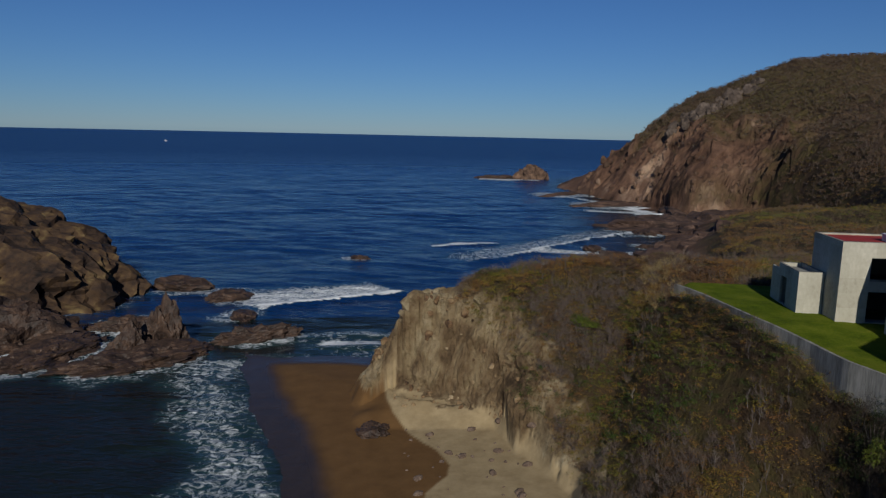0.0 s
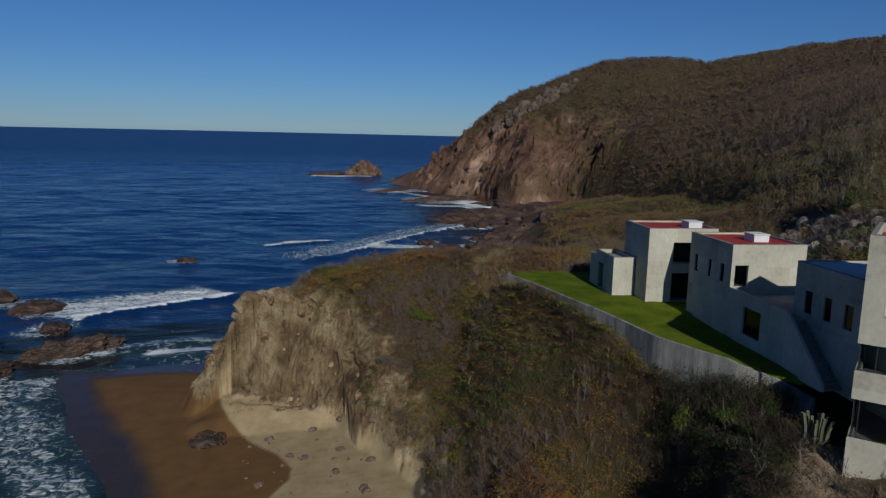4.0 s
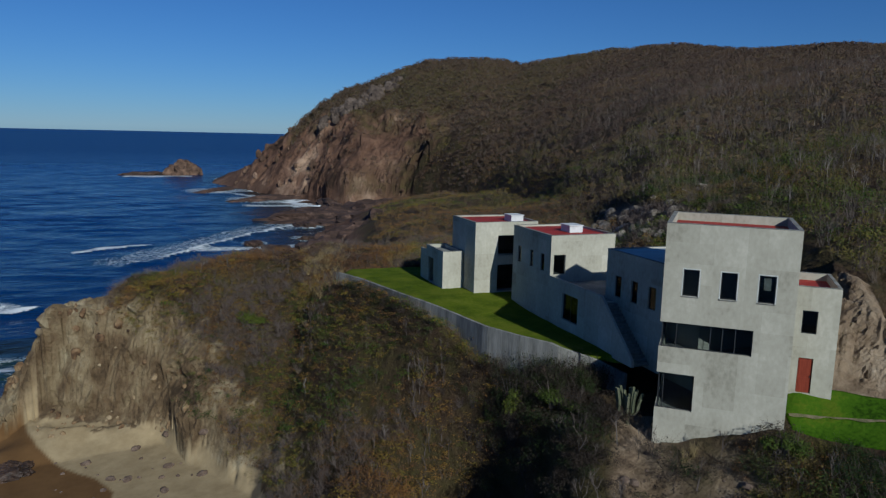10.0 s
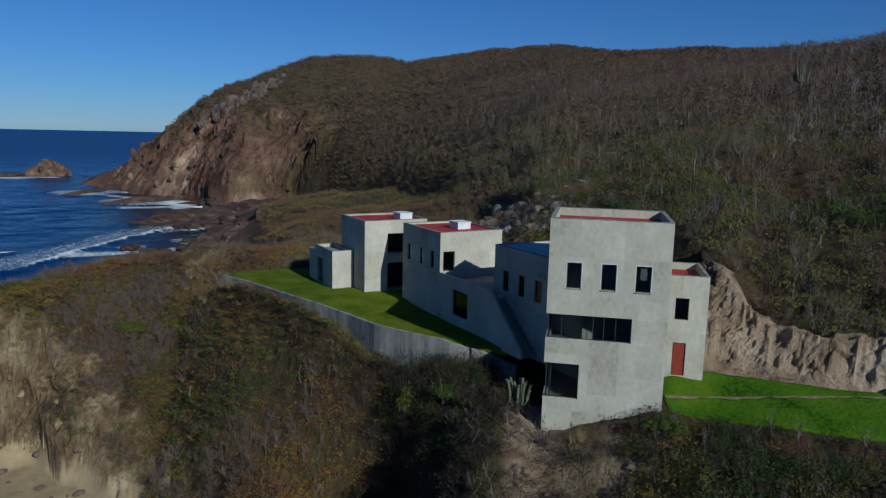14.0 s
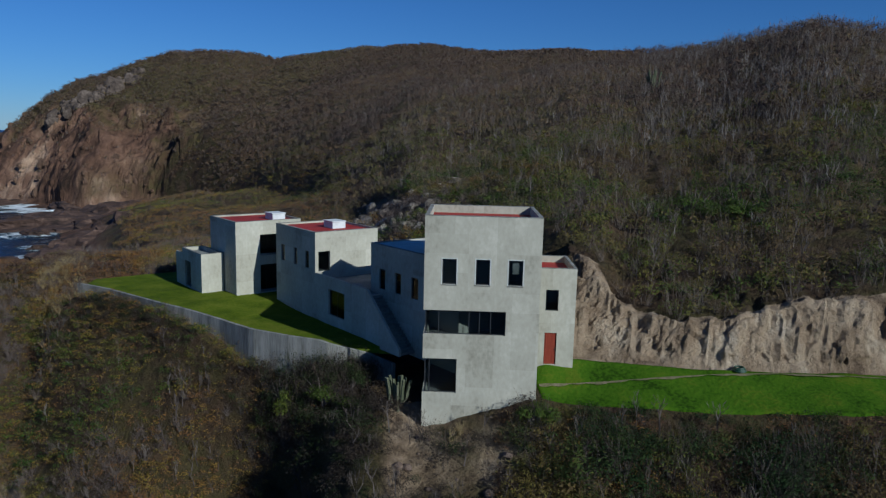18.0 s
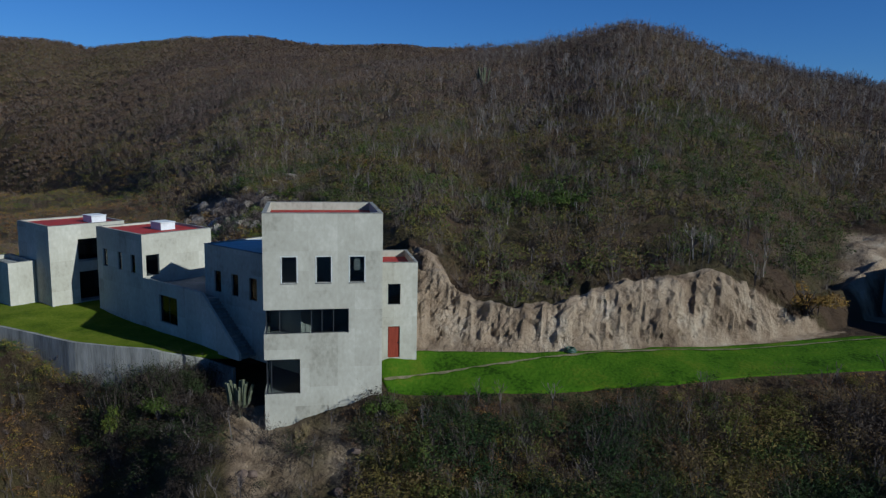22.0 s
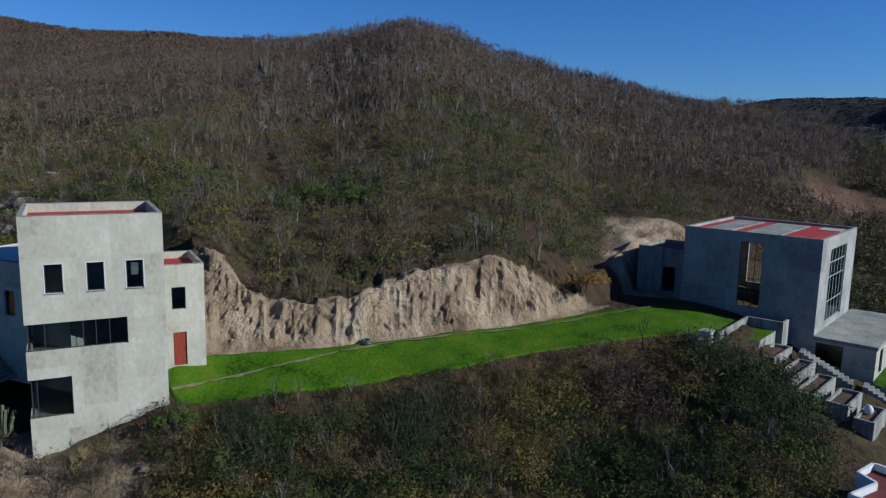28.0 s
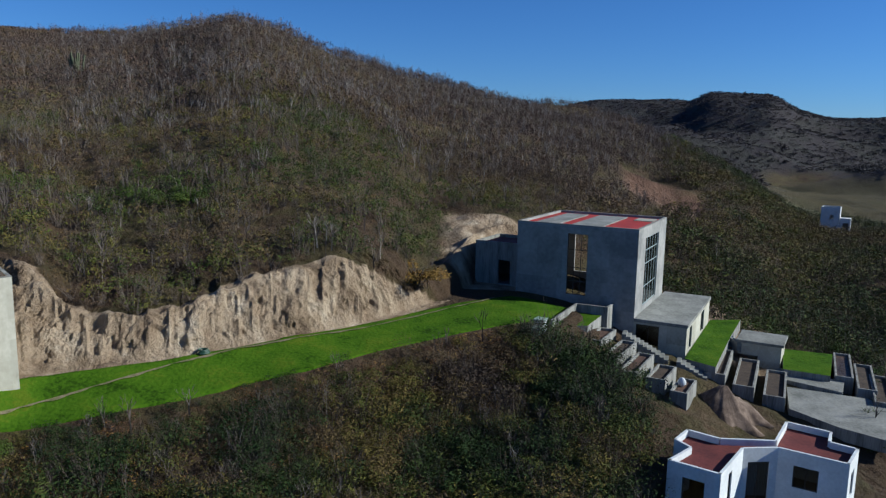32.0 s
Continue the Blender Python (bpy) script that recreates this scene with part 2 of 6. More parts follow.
def land(x, y, rough=True):
    """Height of the ground, before the sea covers it."""
    x, y = np.asarray(x, float), np.asarray(y, float)
    r, az = np.hypot(x, y), -np.degrees(np.arctan2(x, y))
    az = np.where(az > 160, az - 360, az)
    rings = [curve(c, az) for c in (FOOT, RIM, BACK, SHELF, CREST)]
    r0, z0 = np.zeros(r.shape), np.where(az < -20, 4.0, 1.0)
    z = z0.copy()
    for i, (r1, z1) in enumerate(rings):
        u = np.clip((r - r0) / np.maximum(r1 - r0, 0.5), 0, 1)
        if i == 4:
            # the road cut into the hill's flank
            cut = step01(-100.8, -101.6, az) * step01(-107.2, -106.4, az)
            u = np.clip((r + cut * (np.interp(r, [0, 138, 151, 157, 9000], [0, 138, 138.4, 157, 9000]) - r) - r0) / np.maximum(r1 - r0, 0.5), 0, 1)
            u = u ** np.interp(az, [-62, -48, -40, -32, -25, -20], [0.93, 1.1, 1.2, 1.0, 0.72, 0.62])
        elif i == 3:
            u = np.where((az < -55) & (az > -97), np.clip((u - 0.08) * 1.55, 0, 1) ** 0.85, u)
        z = np.where(r > r0, z0 + (z1 - z0) * u, z)
        r0, z0 = r1, z1
    far = np.clip((r - r0) / 400, 0, 1)
    z = np.where(r > r0, np.where(az > -33, z0 - (z0 + 8) * np.clip(far * 3.2, 0, 1) ** 1.5, z0 - np.maximum(z0 - 4, 0) * 0.75 * far), z)
    inland = step01(-88, -99, az) * step01(-175, -150, az)
    hills = step01(470, 950, r) * (66 + 4 * fbm(x * 0.006, y * 0.006, 3, 91) + 13 * step01(-105.2, -107.2, az) * step01(-112.8, -110.6, az) - 11 * step01(-111.5, -115.5, az))
    hills = hills + step01(420, 560, r) * step01(940, 720, r) * (20 * fbm(x * 0.007, y * 0.007, 3, 93) - 4)
    z = z + inland * hills
    b = beach_in(x, y)
    sand = np.where(b > 0, 0.06 * b, 0.05 * b)
    near_shore = (az > -25) & (r < 130)
    z = np.where(near_shore, np.maximum(z, np.minimum(sand, 2.6)), z)
    d, top, side = spine_fall(x, y)
    cove = side > 0
    nose = step01(8, -4, x)
    lip = np.where(cove, 3.5 - 1.5 * nose, 5.0)
    slope = np.where(cove, np.interp(x, [-4, 0, 3, 7, 11, 16, 24], [3.4, 2.6, 2.0, 1.2, 0.72, 0.56, 0.5]), 1.5)
    wob = fbm(x * 0.12, y * 0.12, 3, 5) * 2.2 if rough else 0
    p = top - 0.10 * np.minimum(d, lip) - slope * np.maximum(d + wob * np.clip(d / 6, 0, 1) - lip, 0)
    talus = 4.6 - 0.40 * np.maximum(d - lip - 2, 0) - 0.3 * wob
    p = np.where(cove & (x < 16), np.maximum(p, talus * step01(15, 7, x)), p)
    z = np.where((az > -32) & (r < 150), np.maximum(z, p), z)
    if rough:
        flat = ((z > 18.4) & (z < 19.5) & (r < 85)) | ((az < -52) & (az > -97) & (r > rings[1][0] - 0.6) & (r < rings[2][0] + 0.3))
        hill = step01(60, 110, r) * (z > 3)
        cliff = step01(290, 340, r) * step01(-40, -28, az) * (z > 1)
        z = z + hill * fbm(x * 0.035, y * 0.035, 4, 11) * 1.6 + cliff * np.clip(z / 45, 0, 1) * (0.3 + 0.7 * step01(56, 34, z)) * (fbm(x * 0.022, y * 0.022, 5, 21) * 6 + (np.abs(fbm(x * 0.05, y * 0.05, 4, 3)) - 0.3) * 7)
        z = z + np.where(flat | (z < 2.7), 0.0, 1.0) * fbm(x * 0.35, y * 0.35, 4, 31) * 0.45 * step01(8, 25, r)
        bank = step01(0.2, 1.2, z - 19.1) * step01(25, 23, z) * (az < -54) * (az > -90) * (r < 66)
        z = z + bank * (fbm(az * 1.3, r * 0.2, 4, 41) * 0.25)
    return z


# polar sheet: fine where the view falls, coarse behind
AZ = np.concatenate([np.arange(-126, -90, 0.38), np.arange(-90, -54, 0.21), np.arange(-54, -36, 0.36), np.arange(-36, -14, 0.13), np.arange(-14, 8, 0.15), np.arange(8, 40, 0.5), np.arange(40, 234, 3.0)])
RR = np.concatenate([[0.05], np.arange(2, 26, 3.0), np.arange(26, 46, 0.6), np.arange(46, 62, 0.15), np.arange(62, 66, 0.35), np.arange(66, 76, 0.5), np.arange(76, 94, 0.28), np.arange(94, 112, 0.9), np.geomspace(113, 300, 60), np.arange(302, 445, 1.15), np.geomspace(450, 530, 10), np.geomspace(545, 1100, 42), np.geomspace(1160, 4950, 14)])
ga, gr = np.meshgrid(AZ, RR, indexing="ij")
gx, gy = bearing(ga, gr)
gz = land(gx, gy)
na, nr = ga.shape
ii, jj = np.meshgrid(np.arange(na), np.arange(nr - 1), indexing="ij")
i2 = (ii + 1) % na
quads = np.stack([ii * nr + jj, ii * nr + jj + 1, i2 * nr + jj + 1, i2 * nr + jj], -1).reshape(-1, 4)
quads = quads[:, ::-1]
# broken rock and earth: the steep faces are pushed in and out along their normals
n1 = fbm(gx * 0.14, gy * 0.14, 4, 51)
azm = np.where(ga > 160, ga - 360, ga)


def face_noise(x, y, z, k, seed):
    return 0.5 * fbm((x + 0.6 * z) * k, (y - 0.8 * z) * k, 5, seed) + 0.5 * fbm((x * 0.7 + y * 0.7) * k + 11, z * k * 0.8, 5, seed + 9)


def facets(x, y, z, k, seed, mask):
    """Fractured rock: every cell of a jittered lattice is a tilted plane of its own, about -1 to 1."""
    out = np.zeros(x.shape)
    m = mask > 0.01
    p = np.stack([x[m], y[m], z[m]], -1) * k
    base = np.floor(p)
    best, val = np.full(len(p), 1e9), np.zeros(len(p))
    for i, j, h in itertools.product((-1, 0, 1), repeat=3):
        c = base + np.array([i, j, h])
        ix, iy = c[:, 0] + 57.3 * c[:, 2], c[:, 1] - 31.7 * c[:, 2]
        q = c + np.stack([hash2(ix, iy, seed + n) for n in range(3)], -1)
        d = ((p - q) ** 2).sum(-1)
        tilt = np.stack([hash2(ix, iy, seed + n) for n in (4, 5, 6)], -1) * 2 - 1
        v = (hash2(ix, iy, seed + 8) * 2 - 1) * 0.55 + ((p - q) * tilt).sum(-1) * 0.9
        near = d < best
        best, val = np.where(near, d, best), np.where(near, v, val)
    out[m] = val
    return out


gP = np.stack([gx, gy, gz], -1)
d_r, d_a = np.gradient(gP, axis=1), np.gradient(gP, axis=0)
nrm = np.cross(d_a, d_r)
nrm /= np.linalg.norm(nrm, axis=-1, keepdims=True) + 1e-9
nrm *= np.sign(nrm[..., 2:3] + 1e-9)
steep = step01(0.95, 0.7, nrm[..., 2])
a_nose = step01(13, 8, gx) * (gr > 60) * (gr < 104) * (azm > -14) * step01(2.2, 5, gz)
a_bank = step01(0.2, 1.0, gz - 19.1) * (azm < -55) * (azm > -90) * (gr < 62)
a_head = step01(300, 335, gr) * (gr < 480) * step01(-42, -33, azm) * step01(1, 8, gz) * step01(58, 34, gz) * step01(-33, -22, azm + 3 * n1)
push = a_nose * (0.8 * facets(gx, gy, gz * 0.8, 0.24, 141, a_nose) + 0.42 * facets(gx, gy, gz, 0.62, 142, a_nose) + 0.16 * facets(gx, gy, gz, 1.5, 147, a_nose) + 0.9 * (0.22 - np.abs(face_noise(gx, gy, gz * 0.5, 0.16, 150))))
s_bank = azm * 0.9
rills = 0.30 * (0.2 - np.abs(fbm(s_bank * 0.55 + 0.10 * gz, gz * 0.10, 3, 143))) + 0.24 * (0.2 - np.abs(fbm(s_bank * 1.7 + 0.12 * gz, gz * 0.16, 3, 144)))
push = push + steep * a_bank * (rills + 0.26 * facets(gx, gy, gz * 0.8, 0.75, 149, a_bank) + 0.13 * facets(gx, gy, gz * 0.7, 1.7, 152, a_bank))
push = push + a_head * (-0.8 + 1.7 * facets(gx, gy, gz * 0.3, 0.05, 145, a_head) + 1.1 * facets(gx, gy, gz * 0.25, 0.12, 146, a_head) + 0.55 * facets(gx, gy, gz * 0.4, 0.28, 148, a_head) + 4.5 * np.minimum(0.16 - np.abs(face_noise(gx, gy, gz * 0.15, 0.05, 151)), 0.1))
gP = gP + nrm * push[..., None]
gx, gy, gz = gP[..., 0], gP[..., 1], gP[..., 2]
rocky = np.maximum(np.maximum(a_nose, steep * a_bank), a_head)[:, :-1].ravel() > 0.3
ground_mesh = mesh_np("ground", np.stack([gx, gy, gz], -1).reshape(-1, 3), quads, (), ~rocky)
# what covers the ground, by place
bin_ = beach_in(gx, gy)
dsp, tsp, ssp = spine_fall(gx, gy)
w_sand = ((gz < 3.0 + 0.5 * fbm(gx * 0.3, gy * 0.3, 3, 52)) & (gr < 130) & (azm > -22)).astype(float)
w_wet = step01(6.5, 3.6, bin_ + n1 * 0.8)
damp = step01(0.6, 0.2, gx + 0.4 * n1 - np.interp(gy, [55, 60, 62.7, 66, 68, 71, 75, 79.5, 84, 90], [-4, -2.3, -1.8, 0.3, 0.7, -0.3, -3, -5.7, -7, -9]))
n2 = fbm(gx * 0.7, gy * 0.7 + gz * 0.5, 4, 55)
nose_w = step01(0.6, -0.6, gx + n1 * 2.5 + n2 * 1.6 - np.interp(gz, [3, 8, 12, 15], [14.0, 13.0, 10.0, 6.0])) * step01(16.4, 14.0, gz + n1) * (gr > 55) * (gr < 110) * (azm > -14) * (gz > 1.8)
cliff_w = step01(320, 345, gr) * step01(50, 30, gz + n1 * 14) * step01(-31, -24, azm + n1 * 6)
low_rock = (azm > -24) * (gr > 180) * (gr < 345) * step01(7, 4, gz)
bank_w = np.maximum(step01(0.1, 0.4, gz - 19.1), gr > curve(BACK, azm)[0] - 1.5) * (azm < -55.5) * (azm > -89) * (gr < np.interp(azm, [-90, -82.5, -80, -74, -69, -64, -59, -57, -55], [67, 60.5, 58.6, 56.5, 53.5, 51.5, 53, 57, 57]) + n1 * 0.7)
rise = np.degrees(np.arctan2(gz - EYE[2], gr))
scar_w = step01(-0.1, 0.3, fbm(gx * 0.08, gy * 0.08, 3, 61) + 0.35) * step01(-37, -38.5, azm) * step01(-47.5, -45.5, azm) * step01(-9.8, -9.0, rise) * step01(-4.9, -5.6, rise) * (gr > 76) * (gr < 120)
cut_a = step01(-86.5, -88, azm) * step01(-97, -95, azm) * (gr > 70) * step01(87.5, 86, gr + n1)
cut_b = step01(-100.8, -101.6, azm) * step01(-107.3, -106.5, azm) * step01(137, 139, gr) * step01(160, 158, gr + n1 * 2)
cut_c = step01(-103, -104.5, azm) * step01(-114, -111, azm) * (gr > 70) * step01(100, 94, gr + n1 * 4)
foot_w = step01(-40.2, -41.5, azm) * step01(-53.5, -52, azm) * (gr > 36) * (gr < 47) * step01(-0.5, 0.3, n1 + 0.15)
scar2_w = np.maximum(cut_a, cut_c)
for nm, w in (("sand", w_sand), ("wet", w_wet), ("damp", damp), ("pale", nose_w), ("cliff", np.maximum(np.maximum(cliff_w, low_rock), cut_b)), ("bank", np.maximum(np.maximum(bank_w, scar2_w), foot_w)), ("scar", scar_w), ("woods", step01(300, 360, gr) * step01(-84, -88, azm) * np.maximum(step01(9, 15, gz + 2 * n1), step01(-111.5, -110, azm))), ("field", step01(-110.5, -112, azm) * step01(268, 285, gr + 8 * n1) * step01(560, 500, gr))):
    weights(ground_mesh, nm, w.ravel())


def ground_material():
    m = bpy.data.materials.new("ground_cover")
    m.use_nodes = True
    n, l = m.node_tree.nodes, m.node_tree.links
    b = n["Principled BSDF"]
    b.inputs["Specular IOR Level"].default_value = 0.2
    geo = n.new("ShaderNodeNewGeometry")

    def noise_ramp(scale, colours, detail=8, spread=(0.3, 0.7), streak=(1, 1, 1), rough=0.62):
        mp = n.new("ShaderNodeMapping")
        mp.inputs["Scale"].default_value = streak
        l.new(geo.outputs["Position"], mp.inputs[0])
        t = n.new("ShaderNodeTexNoise")
        t.inputs["Scale"].default_value, t.inputs["Detail"].default_value, t.inputs["Roughness"].default_value = scale, detail, rough
        l.new(mp.outputs[0], t.inputs["Vector"])
        r = n.new("ShaderNodeValToRGB")
        els = r.color_ramp.elements
        while len(els) < len(colours):
            els.new(0.5)
        for i, c in enumerate(colours):
            els[i].position = spread[0] + (spread[1] - spread[0]) * i / (len(colours) - 1)
            els[i].color = (*c, 1)
        l.new(t.outputs[0], r.inputs[0])
        return r.outputs[0], t.outputs[0]

    def over(below, above, weight):
        at = n.new("ShaderNodeAttribute")
        at.attribute_name = weight
        mx = n.new("ShaderNodeMix")
        mx.data_type = "RGBA"
        l.new(at.outputs["Fac"], mx.inputs["Factor"])
        l.new(below, mx.inputs["A"]), l.new(above, mx.inputs["B"])
        return mx.outputs["Result"]

    soil, h1 = noise_ramp(0.12, [(0.032, 0.022, 0.012), (0.070, 0.044, 0.024), (0.062, 0.050, 0.018), (0.11, 0.072, 0.042)], 12, (0.32, 0.68))
    sand, _ = noise_ramp(0.6, [(0.23, 0.172, 0.092), (0.34, 0.265, 0.15)], 10)
    dampc, _ = noise_ramp(0.5, [(0.098, 0.052, 0.018), (0.135, 0.074, 0.027)], 8)
    wet, _ = noise_ramp(0.5, [(0.030, 0.022, 0.018), (0.045, 0.032, 0.024)], 6)
    pale, _ = noise_ramp(0.22, [(0.06, 0.040, 0.022), (0.165, 0.112, 0.060), (0.27, 0.205, 0.115), (0.40, 0.335, 0.215)], 12, (0.34, 0.66), (1, 1, 0.6), 0.68)
    cliff, h2 = noise_ramp(0.035, [(0.026, 0.016, 0.011), (0.112, 0.062, 0.040), (0.19, 0.112, 0.072), (0.38, 0.265, 0.18)], 15, (0.37, 0.66), (1, 1, 0.55), 0.7)
    earth, _ = noise_ramp(0.35, [(0.085, 0.056, 0.034), (0.25, 0.178, 0.112), (0.38, 0.288, 0.192), (0.54, 0.44, 0.32)], 12, (0.32, 0.68), (1, 1, 0.5), 0.66)
    scar, _ = noise_ramp(0.3, [(0.03, 0.026, 0.022), (0.12, 0.105, 0.09), (0.4, 0.37, 0.33)], 12, (0.38, 0.66), (1, 1, 0.5), 0.7)
    # far woodland floor, greyed in its colour for the haze of distance
    woods, _ = noise_ramp(0.03, [(0.024, 0.020, 0.022), (0.034, 0.028, 0.030), (0.032, 0.031, 0.026), (0.044, 0.037, 0.037)], 14, (0.35, 0.66))
    field, _ = noise_ramp(0.02, [(0.040, 0.034, 0.014), (0.070, 0.056, 0.024), (0.058, 0.060, 0.022)], 10, (0.35, 0.66), (0.4, 1, 1))
    c = over(soil, cliff, "cliff")
    c = over(c, field, "field")
    c = over(c, woods, "woods")
    c = over(c, earth, "bank")
    c = over(c, scar, "scar")
    c = over(c, pale, "pale")
    d = over(sand, dampc, "damp")
    d = over(d, wet, "wet")
    c = over(c, d, "sand")
    l.new(c, b.inputs["Base Color"])
    at = n.new("ShaderNodeAttribute")
    at.attribute_name = "wet"
    at2 = n.new("ShaderNodeAttribute")
    at2.attribute_name = "sand"
    mul = n.new("ShaderNodeMath")
    mul.operation = "MULTIPLY"
    l.new(at.outputs["Fac"], mul.inputs[0]), l.new(at2.outputs["Fac"], mul.inputs[1])
    rg = n.new("ShaderNodeMapRange")
    rg.inputs["To Min"].default_value, rg.inputs["To Max"].default_value = 0.95, 0.25
    l.new(mul.outputs[0], rg.inputs[0])
    l.new(rg.outputs[0], b.inputs["Roughness"])
    add = n.new("ShaderNodeTexNoise")
    add.inputs["Scale"].default_value, add.inputs["Detail"].default_value, add.inputs["Roughness"].default_value = 0.5, 10, 0.7
    l.new(geo.outputs["Position"], add.inputs["Vector"])
    fine = n.new("ShaderNodeTexNoise")
    fine.inputs["Scale"].default_value, fine.inputs["Detail"].default_value, fine.inputs["Roughness"].default_value = 2.4, 8, 0.7
    l.new(geo.outputs["Position"], fine.inputs["Vector"])
    both = n.new("ShaderNodeMath")
    both.operation = "MULTIPLY_ADD"
    both.inputs[1].default_value = 0.35
    l.new(fine.outputs[0], both.inputs[0]), l.new(add.outputs[0], both.inputs[2])
    inv = n.new("ShaderNodeMapRange")
    inv.inputs["To Min"].default_value, inv.inputs["To Max"].default_value = 1.0, 0.08
    l.new(at2.outputs["Fac"], inv.inputs[0])
    bp = n.new("ShaderNodeBump")
    bp.inputs["Distance"].default_value = 1.1
    l.new(inv.outputs[0], bp.inputs["Strength"])
    l.new(both.outputs[0], bp.inputs["Height"])
    l.new(bp.outputs[0], b.inputs["Normal"])
    return m


ground_mesh.materials.append(ground_material())
tagged(new("ground", ground_mesh), "dry scrubby coastal hills, rocky cliffs and brown beach sand", "ground", kind="structure")

# ---- sea ----
SA = np.concatenate([np.arange(-42, 40, 0.45), np.arange(40, 318, 4.0)])
SR = np.concatenate([[0.05, 8, 16, 22], np.arange(30, 150, 0.9), np.geomspace(150, 800, 400), np.geomspace(808, 4950, 90)])
sa, sr = np.meshgrid(SA, SR, indexing="ij")
sx, sy = bearing(sa, sr)
swell = np.sin((sy * 0.82 - sx * 0.57) * 0.16 + fbm(sx * 0.01, sy * 0.01, 3, 71) * 3.0)
sz = 0.12 * swell * step01(60, 150, sr) + 0.05 * fbm(sx * 0.25, sy * 0.25, 3, 72)
# wind waves on the open water
warp = fbm(sx * 0.02, sy * 0.02, 3, 79) * 5
open_w = step01(95, 140, sr)
for wl_, turn_, amp_, sd_ in ((17.0, 0.16, 0.17, 1), (10.5, -0.10, 0.13, 2), (6.5, 0.30, 0.085, 3), (4.2, 0.02, 0.05, 4)):
    ph_ = (sx * math.sin(turn_) + sy * math.cos(turn_)) * 6.283 / wl_ + warp * (1 + 0.3 * sd_)
    group_ = 0.35 + 0.65 * step01(-0.5, 0.6, fbm(sx * 0.9 / wl_, sy * 0.5 / wl_, 2, 170 + sd_))
    sz = sz + open_w * amp_ * group_ * (1 - 2 * np.abs(np.sin(ph_ * 0.5)))
# surf: breaking crests, each a line of foam with a ragged wash behind
SURF = [(-40, 134, -8, 151, 24, 0.64), (-36, 134, -8, 150, 4.5, 0.98), (-28, 113, -5, 119, 7, 0.55), (-3, 213, 17, 224, 7, 0.95), (4, 184, 74, 264, 26, 0.53), (14, 194, 74, 262, 5, 0.72), (24, 206, 70, 204, 14, 0.62),
        (-24, 108, 10, 114, 15, 0.44), (-62, 146, -36, 146, 12, 0.5), (60, 322, 108, 312, 22, 0.62), (22, 528, 70, 524, 24, 0.7), (-12, 262, 16, 262, 9, 0.42), (66, 200, 86, 232, 12, 0.62), (52, 418, 84, 352, 14, 0.6), (60, 240, 92, 262, 14, 0.5)]
SHORE_ROCKS = [(-43.6, 110, 3.3, 2.6, 6.6), (-46.5, 105, 3.0, 2.3, 4.4), (-54, 119, 5, 3, 2.6), (-30, 114.5, 6, 2.6, 3.0), (-45, 101.5, 9, 5, 2.6), (-66, 108, 8, 5, 5), (-75, 112, 11, 7, 6), (-40, 105, 5, 4, 2.0), (-58, 103, 8, 4, 2.4)]
BOULDERS = [(-55, 151, 4), (-43, 142, 3), (-36, 128, 2.2), (-22, 190, 2), (63, 222, 2), (45, 215, 2.5), (70, 250, 3)]
PLATFORM = [(84, 268, 20, 14, 5.5), (98, 255, 18, 12, 5), (110, 285, 20, 12, 7), (60, 196, 12, 7, 5), (47, 193, 9, 5, 4), (72, 203, 12, 8, 7.5), (86, 214, 9, 8, 11), (80, 352, 20, 5, 3.2), (66, 408, 18, 4, 2.6), (102, 322, 16, 5, 4), (95, 228, 8, 6, 7)]
shore_d = sz - land(sx, sy, False)
foam = step01(1.1, 0.05, shore_d + 0.5 * fbm(sx * 0.12, sy * 0.12, 3, 73)) * (sr < 560) * np.where(sr < 112, 0.46, 0.75)
foam = foam * step01(-0.35, 0.3, fbm(sx * 0.09, sy * 0.09, 3, 77) + 0.25 * (sr < 110))
for x0, y0, x1, y1, wide, power in SURF:
    dx, dy = x1 - x0, y1 - y0
    ln = math.hypot(dx, dy)
    u = ((sx - x0) * dx + (sy - y0) * dy) / ln ** 2
    off = ((sx - x0) * -dy + (sy - y0) * dx) / ln + 1.2 * fbm(sx * 0.12, sy * 0.12, 3, 74) + 3.0 * (u - 0.5) ** 2
    along = step01(-0.08, 0.1, u) * step01(1.1, 0.9, u)
    band = step01(-1.3, -0.2, off) * step01(wide, 0.3 * wide, off)
    foam = np.maximum(foam, along * band * power)
    sz = sz + along * 0.6 * power * np.exp(-(off / 1.5) ** 2)
for x0, y0, rad in [(a, b, max(c, d)) for a, b, c, d, e in SHORE_ROCKS + PLATFORM] + [(a, b, c * 1.6) for a, b, c in BOULDERS] + [(46, 536, 17), (-98, 142, 38)]:
    d0 = np.hypot(sx - x0, sy - y0) + 2.5 * fbm(sx * 0.15, sy * 0.15, 3, 75)
    foam = np.maximum(foam, 0.56 * step01(rad * 1.3 + 4, rad * 0.8, d0))
wash = step01(12.5, 3, np.abs(-beach_in(sx, sy) - 5) + 2.5 * fbm(sx * 0.1, sy * 0.1, 3, 78)) * (sr < 108) * (sx < 0) * (sy < 103) * 0.97
foam = np.maximum(foam, wash * (0.50 + 0.08 * fbm(sx * 0.07, sy * 0.07, 3, 180)))
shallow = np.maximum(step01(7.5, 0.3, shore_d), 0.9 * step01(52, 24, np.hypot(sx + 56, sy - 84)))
sn = sa.shape
ii, jj = np.meshgrid(np.arange(sn[0]), np.arange(sn[1] - 1), indexing="ij")
i2 = (ii + 1) % sn[0]
